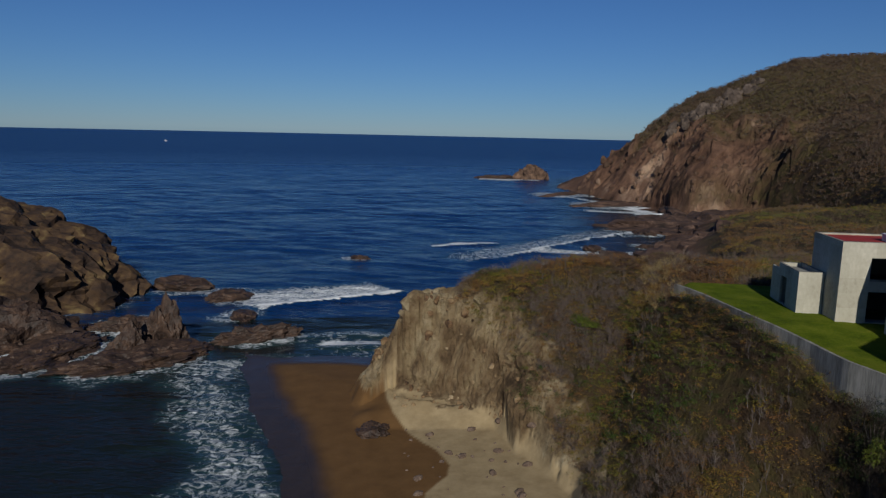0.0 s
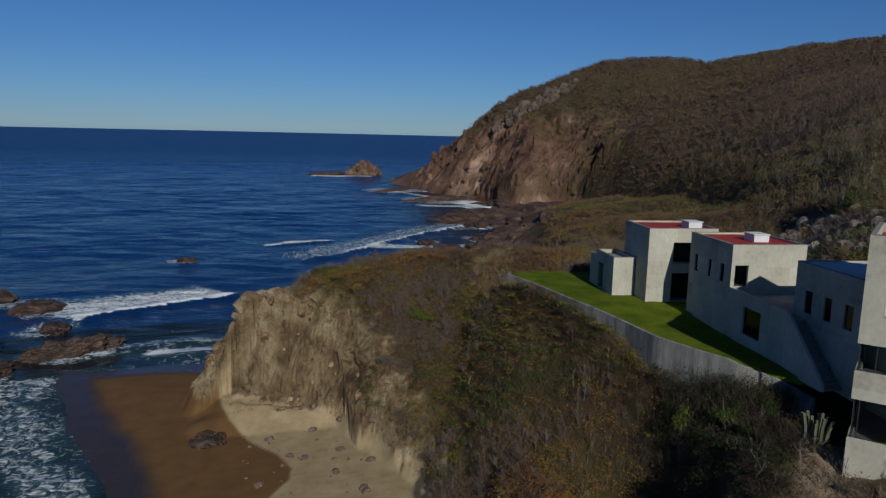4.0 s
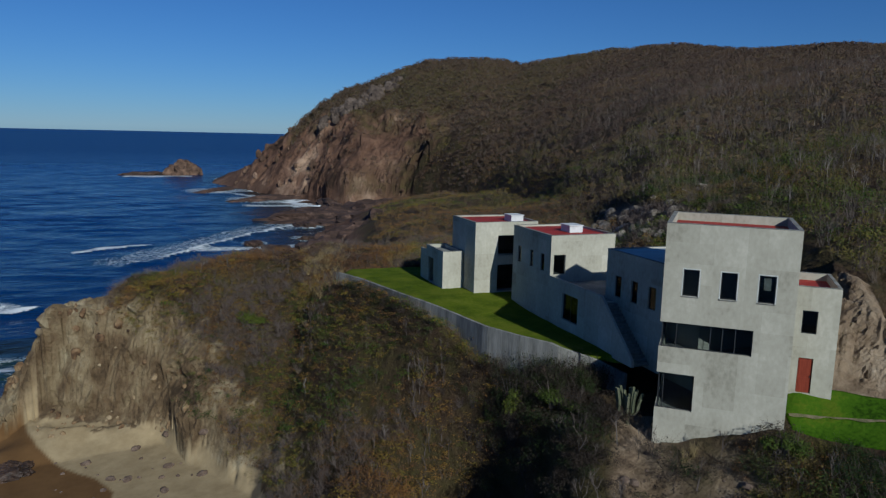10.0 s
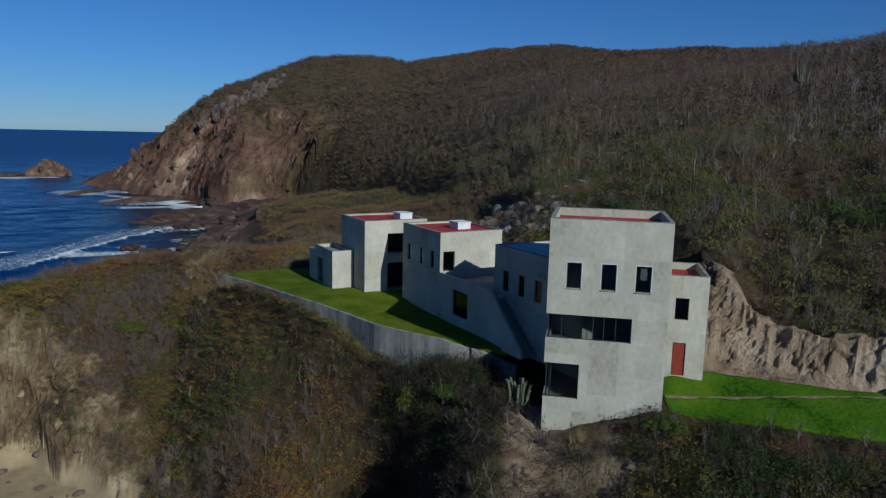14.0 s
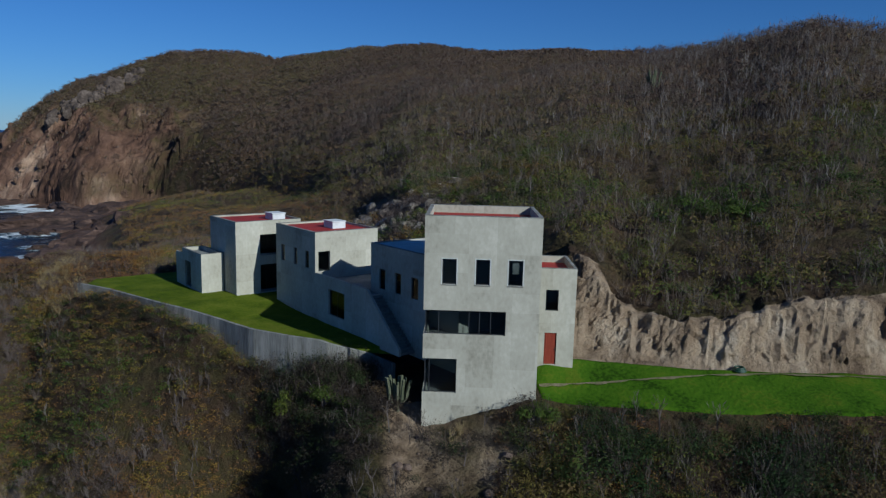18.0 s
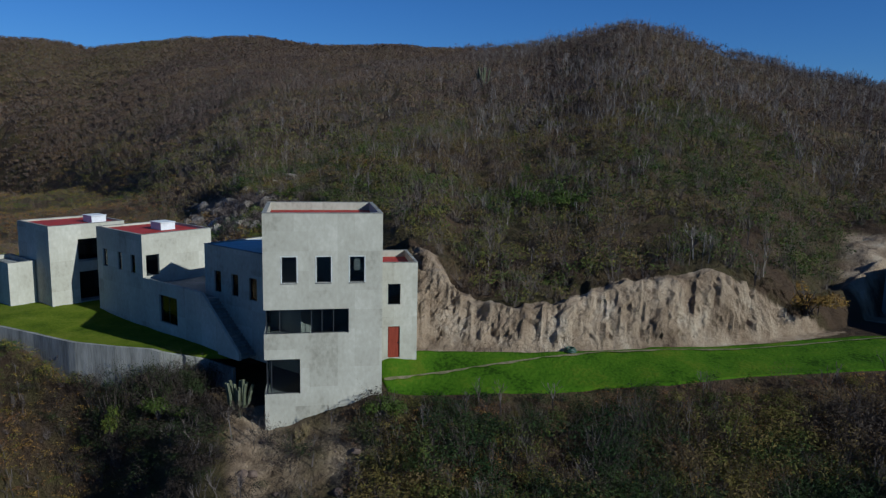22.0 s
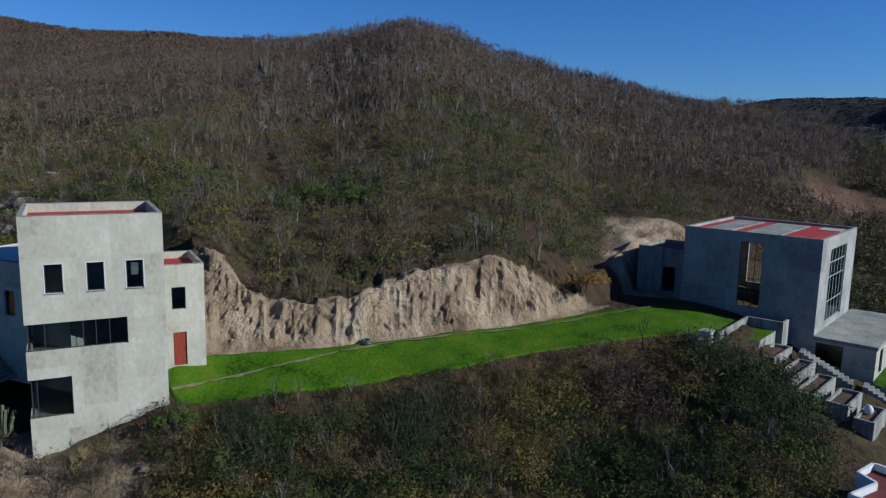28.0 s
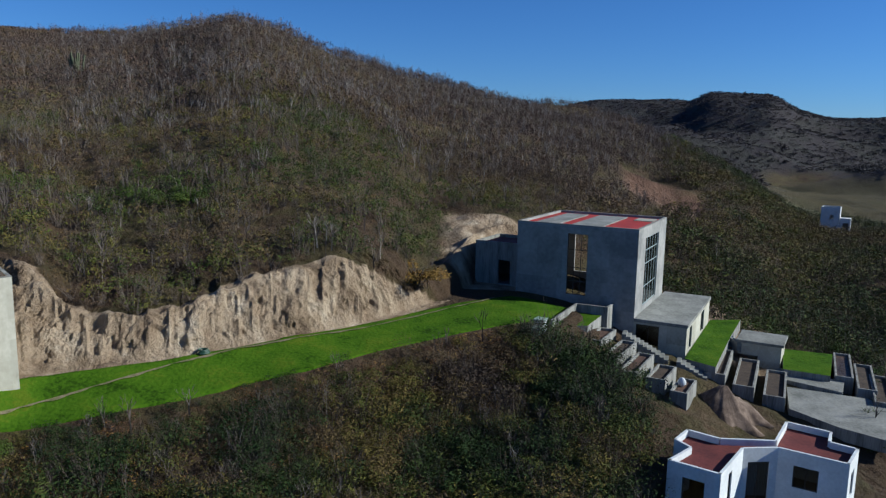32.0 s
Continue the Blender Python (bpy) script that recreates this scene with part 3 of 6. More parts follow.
sq = np.stack([ii * sn[1] + jj, i2 * sn[1] + jj, i2 * sn[1] + jj + 1, ii * sn[1] + jj + 1], -1).reshape(-1, 4)
sea_mesh = mesh_np("sea", np.stack([sx, sy, sz], -1).reshape(-1, 3), sq, (), True)
weights(sea_mesh, "foam", foam.ravel())
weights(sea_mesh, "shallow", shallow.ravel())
weights(sea_mesh, "open", step01(250, 1100, sr).ravel())


def sea_material():
    m = bpy.data.materials.new("sea_water")
    m.use_nodes = True
    n, l = m.node_tree.nodes, m.node_tree.links
    b = n["Principled BSDF"]
    geo = n.new("ShaderNodeNewGeometry")
    fo, sh = n.new("ShaderNodeAttribute"), n.new("ShaderNodeAttribute")
    fo.attribute_name, sh.attribute_name = "foam", "shallow"
    deep = n.new("ShaderNodeMix")
    deep.data_type = "RGBA"
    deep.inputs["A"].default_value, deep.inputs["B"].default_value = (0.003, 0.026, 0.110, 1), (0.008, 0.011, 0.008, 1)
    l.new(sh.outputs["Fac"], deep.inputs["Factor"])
    milky = n.new("ShaderNodeMix")
    milky.data_type = "RGBA"
    milky.inputs["B"].default_value = (0.030, 0.090, 0.105, 1)
    soft = n.new("ShaderNodeMapRange")
    soft.inputs["From Min"].default_value, soft.inputs["From Max"].default_value = 0.3, 0.95
    l.new(fo.outputs["Fac"], soft.inputs[0])
    l.new(soft.outputs[0], milky.inputs["Factor"]), l.new(deep.outputs["Result"], milky.inputs["A"])
    lace = n.new("ShaderNodeTexNoise")
    lace.inputs["Scale"].default_value, lace.inputs["Detail"].default_value, lace.inputs["Roughness"].default_value = 0.85, 10, 0.7
    lace.inputs["Distortion"].default_value = 1.2
    l.new(geo.outputs["Position"], lace.inputs["Vector"])
    add = n.new("ShaderNodeMath")
    add.operation = "ADD"
    l.new(fo.outputs["Fac"], add.inputs[0]), l.new(lace.outputs[0], add.inputs[1])
    rg = n.new("ShaderNodeMapRange")
    rg.interpolation_type = "SMOOTHSTEP"
    rg.inputs["From Min"].default_value, rg.inputs["From Max"].default_value = 0.97, 1.22
    l.new(add.outputs[0], rg.inputs[0])
    mx = n.new("ShaderNodeMix")
    mx.data_type = "RGBA"
    mx.inputs["B"].default_value = (0.66, 0.69, 0.71, 1)
    l.new(rg.outputs[0], mx.inputs["Factor"]), l.new(milky.outputs["Result"], mx.inputs["A"])
    l.new(mx.outputs["Result"], b.inputs["Base Color"])
    ro = n.new("ShaderNodeMapRange")
    ro.inputs["To Max"].default_value = 0.9
    op = n.new("ShaderNodeAttribute")
    op.attribute_name = "open"
    chop = n.new("ShaderNodeMapRange")
    chop.inputs["To Min"].default_value, chop.inputs["To Max"].default_value = 0.14, 0.38
    l.new(op.outputs["Fac"], chop.inputs[0]), l.new(chop.outputs[0], ro.inputs["To Min"])
    l.new(rg.outputs[0], ro.inputs[0])
    l.new(ro.outputs[0], b.inputs["Roughness"])
    b.inputs["IOR"].default_value = 1.33
    b.inputs["Specular IOR Level"].default_value = 0.3
    mp = n.new("ShaderNodeMapping")
    mp.inputs["Rotation"].default_value, mp.inputs["Scale"].default_value = (0, 0, 0.6), (0.35, 1, 1)
    l.new(geo.outputs["Position"], mp.inputs[0])
    w1, w2 = n.new("ShaderNodeTexNoise"), n.new("ShaderNodeTexNoise")
    w1.inputs["Scale"].default_value, w1.inputs["Detail"].default_value = 0.16, 6
    w2.inputs["Scale"].default_value, w2.inputs["Detail"].default_value = 1.1, 5
    l.new(mp.outputs[0], w1.inputs["Vector"]), l.new(mp.outputs[0], w2.inputs["Vector"])
    b1, b2 = n.new("ShaderNodeBump"), n.new("ShaderNodeBump")
    b1.inputs["Strength"].default_value, b1.inputs["Distance"].default_value = 0.9, 2.4
    b2.inputs["Strength"].default_value, b2.inputs["Distance"].default_value = 0.7, 0.5
    l.new(w1.outputs[0], b1.inputs["Height"]), l.new(w2.outputs[0], b2.inputs["Height"])
    l.new(b1.outputs[0], b2.inputs["Normal"]), l.new(b2.outputs[0], b.inputs["Normal"])
    return m


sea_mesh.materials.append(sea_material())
tagged(new("sea", sea_mesh), "deep blue ocean with white breaking surf near the rocks", "sea", kind="structure")

# ---- building helpers ----


def part(name, bm, mat, parent, label="", smooth=False):
    """Links a bmesh as one mesh object under a thing or a part."""
    me = bpy.data.meshes.new(name)
    bmesh.ops.recalc_face_normals(bm, faces=bm.faces)
    bm.to_mesh(me)
    bm.free()
    me.materials.append(mat)
    if smooth:
        me.polygons.foreach_set("use_smooth", [True] * len(me.polygons))
    ob = new(name, me)
    ob.parent = parent
    return tagged(ob, label)


def thing(name, m, label, category, group="", kind=""):
    ob = new(name)
    ob.matrix_world = m
    return tagged(ob, label, category, group, kind)


def boxes(*ranges, bevel=0.015):
    """One bmesh of boxes given as (x0, x1, y0, y1, z0, z1)."""
    bm = bmesh.new()
    for x0, x1, y0, y1, z0, z1 in ranges:
        vs = bmesh.ops.create_cube(bm, size=1, matrix=Matrix.Translation(((x0 + x1) / 2, (y0 + y1) / 2, (z0 + z1) / 2)) @ Matrix.Diagonal((abs(x1 - x0), abs(y1 - y0), abs(z1 - z0), 1)))["verts"]
        if bevel:
            es = list({e for v in vs for e in v.link_edges})
            bmesh.ops.bevel(bm, geom=es, offset=min(bevel, abs(x1 - x0) / 4, abs(y1 - y0) / 4, abs(z1 - z0) / 4), segments=1, affect="EDGES")
    return bm


def pierced(u0, u1, z0, z1, thick, holes, place):
    """A wall from u0 to u1 and z0 to z1 with rectangular holes (u0, u1, z0, z1); place(u, depth, z) puts its points. Corners are a little uneven."""
    us = sorted({u0, u1, *(h for w in holes for h in w[:2])})
    zs = sorted({z0, z1, *(h for w in holes for h in w[2:])})
    us, zs = [u for u in us if u0 <= u <= u1], [z for z in zs if z0 <= z <= z1]
    bm = bmesh.new()
    seen = {}

    def v(u, d, z):
        key = (round(u, 4), d, round(z, 4))
        if key not in seen:
            seen[key] = bm.verts.new(place(u, d, z))
        return seen[key]

    def solid(i, j):
        if not (0 <= i < len(us) - 1 and 0 <= j < len(zs) - 1):
            return False
        cu, cz = (us[i] + us[i + 1]) / 2, (zs[j] + zs[j + 1]) / 2
        return not any(a < cu < b and c < cz < d for a, b, c, d in holes)

    for i in range(len(us) - 1):
        for j in range(len(zs) - 1):
            if not solid(i, j):
                continue
            a, b, c, d = us[i], us[i + 1], zs[j], zs[j + 1]
            bm.faces.new([v(a, 0, c), v(b, 0, c), v(b, 0, d), v(a, 0, d)])
            bm.faces.new([v(a, thick, d), v(b, thick, d), v(b, thick, c), v(a, thick, c)])
            for di, dj, p, q in ((-1, 0, (a, c), (a, d)), (1, 0, (b, d), (b, c)), (0, -1, (b, c), (a, c)), (0, 1, (a, d), (b, d))):
                if not solid(i + di, j + dj):
                    bm.faces.new([v(p[0], 0, p[1]), v(q[0], 0, q[1]), v(q[0], thick, q[1]), v(p[0], thick, p[1])])
    return bm


def window(parent, u0, u1, z0, z1, place, bars=(), rows=(), deep=0.1, open_=False, frame_mat=None, w=0.05, flat=False):
    """A framed window set into a wall: frame, bars and pane."""
    def bx(bm_list, ua, ub, za, zb, d0, d1):
        p, q = Vector(place(ua, d0, za)), Vector(place(ub, d1, zb))
        bm_list.append((min(p.x, q.x), max(p.x, q.x), min(p.y, q.y), max(p.y, q.y), za, zb))
    rs = []
    bx(rs, u0, u0 + w, z0, z1, deep, deep + 0.06)
    bx(rs, u1 - w, u1, z0, z1, deep, deep + 0.06)
    bx(rs, u0 + w, u1 - w, z0, z0 + w, deep, deep + 0.06)
    bx(rs, u0 + w, u1 - w, z1 - w, z1, deep, deep + 0.06)
    fr = part("window_frame", boxes(*rs, bevel=0.006), frame_mat or M_DARKFRAME, parent)
    own = parent if flat else fr
    for b in bars:
        r = []
        bx(r, b - w / 2, b + w / 2, z0 + w, z1 - w, deep + 0.005, deep + 0.055)
        part("mullion", boxes(*r, bevel=0.004), frame_mat or M_DARKFRAME, own)
    for b in rows:
        r = []
        bx(r, u0 + w, u1 - w, b - w / 2, b + w / 2, deep + 0.008, deep + 0.052)
        part("transom", boxes(*r, bevel=0.004), frame_mat or M_DARKFRAME, own)
    if not open_:
        r = []
        bx(r, u0 + w, u1 - w, z0 + w, z1 - w, deep + 0.025, deep + 0.031)
        part("pane", boxes(*r, bevel=0), M_GLASS, own).visible_shadow = False
    return fr


def front(u, d, z):
    return (u, d, z)


def left(u, d, z):
    return (d, u, z)


def right_of(w):
    return lambda u, d, z: (w - d, u, z)


def back_of(dp):
    return lambda u, d, z: (u, dp - d, z)


def shell(t, w, dp, z0, z1, roof_z, thick=0.22, front_holes=(), left_holes=(), right_holes=(), back_holes=(), wall_mat=None, roof_mat=None, floors=(), roof_label="red coated flat roof"):
    """Four walls up to the parapet, a roof slab, floors."""
    wall_mat, roof_mat = wall_mat or M_CONC, roof_mat or M_RED
    part("wall", pierced(0, w, z0, z1, thick, front_holes, front), wall_mat, t)
    part("wall", pierced(thick, dp - thick, z0, z1, thick, left_holes, left), wall_mat, t)
    part("wall", pierced(thick, dp - thick, z0, z1, thick, right_holes, right_of(w)), wall_mat, t)
    part("wall", pierced(0, w, z0, z1, thick, back_holes, back_of(dp)), wall_mat, t)
    e = thick - 0.004
    part("roof", boxes((e, w - e, e, dp - e, roof_z - 0.2, roof_z)), roof_mat, t, roof_label)
    for z in floors:
        part("floor_slab", boxes((e, w - e, e, dp - e, z - 0.2, z)), M_FLOORIN, t)
    part("coping", boxes((-0.02, w + 0.02, -0.02, thick, z1, z1 + 0.03), (-0.02, w + 0.02, dp - thick, dp + 0.02, z1, z1 + 0.03),
                         (-0.02, thick, thick, dp - thick, z1, z1 + 0.03), (w - thick, w + 0.02, thick, dp - thick, z1, z1 + 0.03)), M_CONC_OLD, t, "weathered pale parapet top")


def skylight(m, w, d, h, label="white rendered rooftop hatch with a flat lid"):
    t = thing("roof_hatch", m, label, "roof hatch", "white hatches on the roofs")
    part("body", boxes((0, w, 0, d, 0, h)), M_WHITE, t)
    part("lid", boxes((-0.06, w + 0.06, -0.06, d + 0.06, h, h + 0.08)), M_WHITE, t)
    return t


# ---- tower house ----
M_TRIM = material("pale_trim", [(0.42, 0.43, 0.40), (0.54, 0.55, 0.52)], 1.5, 0.8, 0.1)
TB = 14.8
tower = thing("tower_house", pose(30.45, 31.75, TB, 0, 0, -47), "three-storey raw concrete tower house on the slope's edge", "house")
W3 = [(1.11, 1.98), (3.18, 4.04), (5.19, 6.07)]
zf = lambda z: z - TB
band, low = (-0.01, 5.13, zf(21.70), zf(23.24)), (-0.01, 2.15, zf(17.88), zf(20.12))
shell(tower, 7.2, 7.1, 0, zf(29.14), zf(28.62), 0.25,
      front_holes=[(a, b, zf(24.9), zf(26.48)) for a, b in W3] + [band, low],
      left_holes=[(0.2, 3.2, *band[2:]), (0.2, 2.4, *low[2:])], floors=(zf(17.7), zf(21.2), zf(24.3)))
for a, b in W3:
    window(tower, a, b, zf(24.9), zf(26.48), front)
    part("window_sill", boxes((a - 0.06, b + 0.06, -0.05, 0.1, zf(24.84), zf(24.898))), M_CONC_OLD, tower)
    part("window_trim", boxes((a - 0.07, a, -0.012, 0.05, zf(24.9), zf(26.55)), (b, b + 0.07, -0.012, 0.05, zf(24.9), zf(26.55)), (a, b, -0.012, 0.05, zf(26.48), zf(26.55))), M_TRIM, tower, "pale painted window surround")
part("curtain", boxes((b - 0.62, b - 0.08, 0.22, 0.26, zf(25.6), zf(26.42))), M_SLAB, tower, "pale curtain behind the pane")
window(tower, 0.12, 5.13, zf(21.70), zf(23.24), front, bars=(0.95, 2.85, 3.5, 4.2), deep=0.16)
window(tower, 0.12, 2.15, zf(17.88), zf(20.12), front, bars=(0.42,), deep=0.16)
window(tower, 0.25, 3.2, zf(21.70), zf(23.24), left, bars=(1.6,), deep=0.12)
window(tower, 0.25, 2.4, zf(17.88), zf(20.12), left, bars=(1.3,), deep=0.12)
# the lower wing with the red door, at the tower's side
annex = thing("entrance_wing", pose(30.45 + 0.682 * 7.215 + 0.731 * 2.62, 31.75 - 0.731 * 7.215 + 0.682 * 2.62, 18.5, 0, 0, -47), "two-storey concrete entrance wing with a red wooden door", "house wing")
za = lambda z: z - 18.5
shell(annex, 2.6, 5.2, 0, za(25.6), za(25.15), 0.2, front_holes=[(0.66, 1.46, za(19.15), za(21.3)), (0.64, 1.47, za(22.78), za(24.18))], floors=(za(19.14), za(22.2)))
window(annex, 0.64, 1.47, za(22.78), za(24.18), front)
dr = part("door", boxes((0.68, 1.44, 0.08, 0.14, za(19.15), za(21.28))), M_DOOR, annex, "closed dark red wooden door")
part("door_panel", boxes((0.76, 1.36, 0.065, 0.082, za(19.35), za(20.1)), (0.76, 1.36, 0.065, 0.082, za(20.25), za(21.15))), M_DOOR, dr)
part("handle", boxes((1.34, 1.38, 0.03, 0.08, za(20.1), za(20.24))), M_DARKFRAME, dr, "small dark metal handle")

# ---- seaward wings, end to end along the lawn ----
RZ = -6.0
ax, ay = (math.cos(radians(RZ)), math.sin(radians(RZ))), (-math.sin(radians(RZ)), math.cos(radians(RZ)))
ZB = 18.6
zw = lambda z: z - ZB


def wing_at(k, off=0.0):
    """A pose on the wings' seaward wall line."""
    return pose(34.0 + ay[0] * k + ax[0] * off, 54.4 + ay[1] * k + ax[1] * off, ZB, 0, 0, RZ)


mid = thing("middle_wing", wing_at(-7.21), "concrete middle wing with a red flat roof", "house wing", "concrete wings along the lawn")
lw = [(1.05, 1.68), (3.0, 3.6), (5.2, 5.9)]
shell(mid, 5.95, 6.8, 0, zw(26.12), zw(25.98), 0.22, front_holes=[(0.3, 1.37, zw(22.95), zw(24.55))],
      left_holes=[(a, b, zw(23.05), zw(24.47)) for a, b in lw], floors=(zw(19.0), zw(22.9)))
for a, b in lw:
    window(mid, a, b, zw(23.05), zw(24.47), left)
window(mid, 0.3, 1.37, zw(22.95), zw(24.55), front, deep=0.12)
# the terrace in front of it, over a garden room, and its outer stair
terr = thing("terrace_block", wing_at(-14.3), "concrete terrace over a garden room with a wide opening", "terrace", "concrete wings along the lawn")
part("wall", pierced(0, 7.08, 0, zw(22.9), 0.25, [(2.66, 5.02, zw(19.9), zw(21.96))], left), M_CONC, terr)
part("wall", pierced(0.25, 5.4, 0, zw(22.3), 0.25, [], front), M_CONC, terr)
part("wall", pierced(0, 7.08, 0, zw(22.3), 0.25, [], right_of(5.65)), M_CONC, terr)
part("terrace_floor", boxes((0.26, 5.39, 0.26, 7.08, zw(22.1), zw(22.3))), M_SLAB, terr)
part("room_floor", boxes((0.26, 5.39, 0.26, 7.08, zw(19.3), zw(19.58))), M_FLOORIN, terr)
fr = window(terr, 2.66, 5.02, zw(19.9), zw(21.96), left, bars=(3.9,), deep=0.15)
stair = thing("outer_stair", wing_at(-18.75), "concrete outer stair with a solid sloping parapet", "stair")
bm = bmesh.new()
ring = [(0, zw(18.9)), (4.44, zw(18.9)), (4.44, zw(22.88)), (4.05, zw(22.88)), (0, zw(19.35))]
fa = [bm.verts.new((0, y, z)) for y, z in ring]
fb = [bm.verts.new((0.2, y, z)) for y, z in ring]
bm.faces.new(fa), bm.faces.new(fb[::-1])
for i in range(5):
    bm.faces.new([fa[i], fa[(i + 1) % 5], fb[(i + 1) % 5], fb[i]])
part("parapet", bm, M_CONC, stair)
for i in range(18):
    y0 = 0.1 + i * 0.235
    part("step", boxes((0.205, 1.45, y0, 4.43, zw(18.9) + i * 0.185, zw(18.9) + (i + 1) * 0.185), bevel=0.008), M_SLAB, stair)
near = thing("near_wing", wing_at(-23.2, 1.5), "shaded concrete wing beside the tower, with a white roof edge", "house wing", "concrete wings along the lawn")
nw = [(4.37, 5.19), (6.4, 7.15), (8.35, 9.15)]
shell(near, 6.4, 10.25, 0, zw(25.95), zw(25.9), 0.22, left_holes=[(a, b, zw(22.66), zw(24.2)) for a, b in nw], floors=(zw(19.0), zw(22.4)), roof_mat=M_TRIM, roof_label="pale coated flat roof")
for a, b in nw:
    window(near, a, b, zw(22.66), zw(24.2), left)
ZE = 19.0
ze = lambda z: z - ZE
end = thing("end_wing", pose(31.62, 56.75, ZE, 0, 0, RZ), "two-storey concrete end wing with red roof and deep openings", "house wing", "concrete wings along the lawn")
shell(end, 6.3, 5.7, 0, ze(26.07), ze(25.94), 0.22, front_holes=[(2.28, 5.7, ze(22.94), ze(24.83)), (2.28, 5.7, ze(19.6), ze(22.12))], floors=(ze(19.58), ze(22.6)))
part("balustrade", boxes((2.29, 5.69, 0.05, 0.15, ze(22.96), ze(23.1))), M_CONC_OLD, end)
window(end, 2.28, 5.7, ze(22.94), ze(24.83), front, bars=(3.4, 4.6), deep=1.2)
window(end, 2.28, 5.7, ze(19.6), ze(22.12), front, bars=(3.4, 4.6), deep=1.2)
lowb = thing("low_wing", pose(29.77, 59.51, ZE, 0, 0, RZ), "single-storey concrete end room at the lawn's edge", "house wing", "concrete wings along the lawn")
shell(lowb, 2.04, 4.7, 0, ze(23.06), ze(22.75), 0.2, left_holes=[(2.6, 4.1, ze(19.6), ze(22.0))], roof_mat=M_SLAB, floors=(ze(19.58),), roof_label="grey concrete roof")
part("side_wall", boxes((0.0, 0.2, 4.705, 6.4, 0, ze(22.55))), M_CONC, lowb)
skylight(pose(31.62 + 4.0 * ax[0] + 1.0 * ay[0], 56.75 + 4.0 * ax[1] + 1.0 * ay[1], 25.94, 0, 0, RZ), 1.25, 1.5, 0.55)
skylight(pose(33.246 + 2.9 * ax[0] + 2.2 * ay[0], 47.23 + 2.9 * ax[1] + 2.2 * ay[1], 25.98, 0, 0, RZ), 1.25, 1.5, 0.55)
skylight(pose(34 + 4 * ax[0] - 21 * ay[0], 54.4 + 4 * ax[1] - 21 * ay[1], 25.9, 0, 0, RZ), 1.4, 1.4, 0.5)

# ---- hall with the glazed end ----
M_HALL = material("smooth_grey_concrete", [(0.17, 0.168, 0.16), (0.245, 0.24, 0.225), (0.32, 0.312, 0.29)], 0.3, 0.85, 0.12, fine=9, pours=0.16)
HB = 15.5
zh = lambda z: z - HB
hall = thing("glazed_hall", pose(65.4, -14.4, HB, 0, 0, -25), "tall concrete hall with a glazed end and red roof", "house")
shell(hall, 12.4, 11.7, 0, zh(25.95), zh(25.75), 0.25, front_holes=[(3.1, 8.9, zh(18.3), zh(24.85))], left_holes=[(4.65, 6.6, zh(19.3), zh(25.1))],
      right_holes=[(7.2, 9.7, zh(19.3), zh(25.1))], floors=(zh(18.3),), wall_mat=M_HALL)
window(hall, 3.1, 8.9, zh(18.3), zh(24.85), front, bars=(4.26, 5.42, 6.58, 7.74), rows=(zh(20.1), zh(22.3), zh(23.6)), deep=0.1, w=0.09, frame_mat=plain("grey_green_frame", (0.22, 0.27, 0.27), 0.5))
window(hall, 4.65, 6.6, zh(19.3), zh(25.1), left, bars=(5.3, 5.95), rows=(zh(20.6), zh(21.9), zh(23.6)), deep=0.1, open_=True)
for x0, x1 in ((0.8, 3.2), (4.4, 7.4)):
    part("skylight", boxes((1.2, 10.8, 11.7 - x1 - 0.6, 11.7 - x0 - 0.6, zh(25.755), zh(25.86))), M_SLAB, hall, "pale translucent roof panel")
part("roof_grating", boxes(*[(8.6, 11.0, 0.7 + i * 0.22, 0.8 + i * 0.22, zh(25.755), zh(25.85)) for i in range(9)]), M_SLAB, hall, "pale slatted grating")
shed = thing("side_room", pose(65.4 + 0.4226 * 11.72 + 0.906 * 1.6, -14.4 + 0.906 * 11.72 - 0.4226 * 1.6, 18.4, 0, 0, -25), "low concrete side room with an empty doorway", "outbuilding")
shell(shed, 6, 5.2, 0, 5.0, 4.7, 0.2, left_holes=[(1.3, 2.6, 0.75, 3.2)], floors=(0.7,), roof_mat=M_BROWNRED, roof_label="dark red roof", wall_mat=M_CONC_OLD)
block = thing("terrace_room", pose(65.4 - 0.4226 * 4.70, -14.4 - 0.906 * 4.70, 14.2, 0, 0, -25), "low concrete room under a broad roof terrace", "outbuilding")
part("wall", pierced(0.2, 4.68, 0, 3.3, 0.2, [(2.4, 4.5, 0.7, 3.1)], left), M_CONC, block)
part("wall", pierced(0, 13.7, 0, 3.3, 0.2, [(1.6, 3.0, 0.9, 3.0), (8.2, 10.2, 0.9, 3.0)], front), M_CONC, block)
part("wall", pierced(0.2, 4.68, 0, 3.3, 0.2, [], right_of(13.7)), M_CONC, block)
part("roof", boxes((-0.1, 13.8, -0.1, 4.68, 3.304, 3.6)), M_SLAB, block, "bare concrete roof terrace")
part("floor_slab", boxes((0.2, 13.5, 0.2, 4.68, 0.5, 0.7)), M_FLOORIN, block)
window(block, 2.4, 4.5, 0.7, 3.1, left, bars=(3.4,))
window(block, 1.6, 3.0, 0.9, 3.0, front)
window(block, 8.2, 10.2, 0.9, 3.0, front, bars=(9.2,))

# ---- lawns and retaining wall ----
WALL = [(37.0, 32.6), (38.9, 31.4), (40.5, 29.6), (43.5, 28.3), (46.8, 27.2), (50.7, 26.8), (53.5, 26.2), (57.0, 25.3), (61.6, 24.6), (65.7, 24.0), (68.4, 23.3), (69.9, 22.8)]


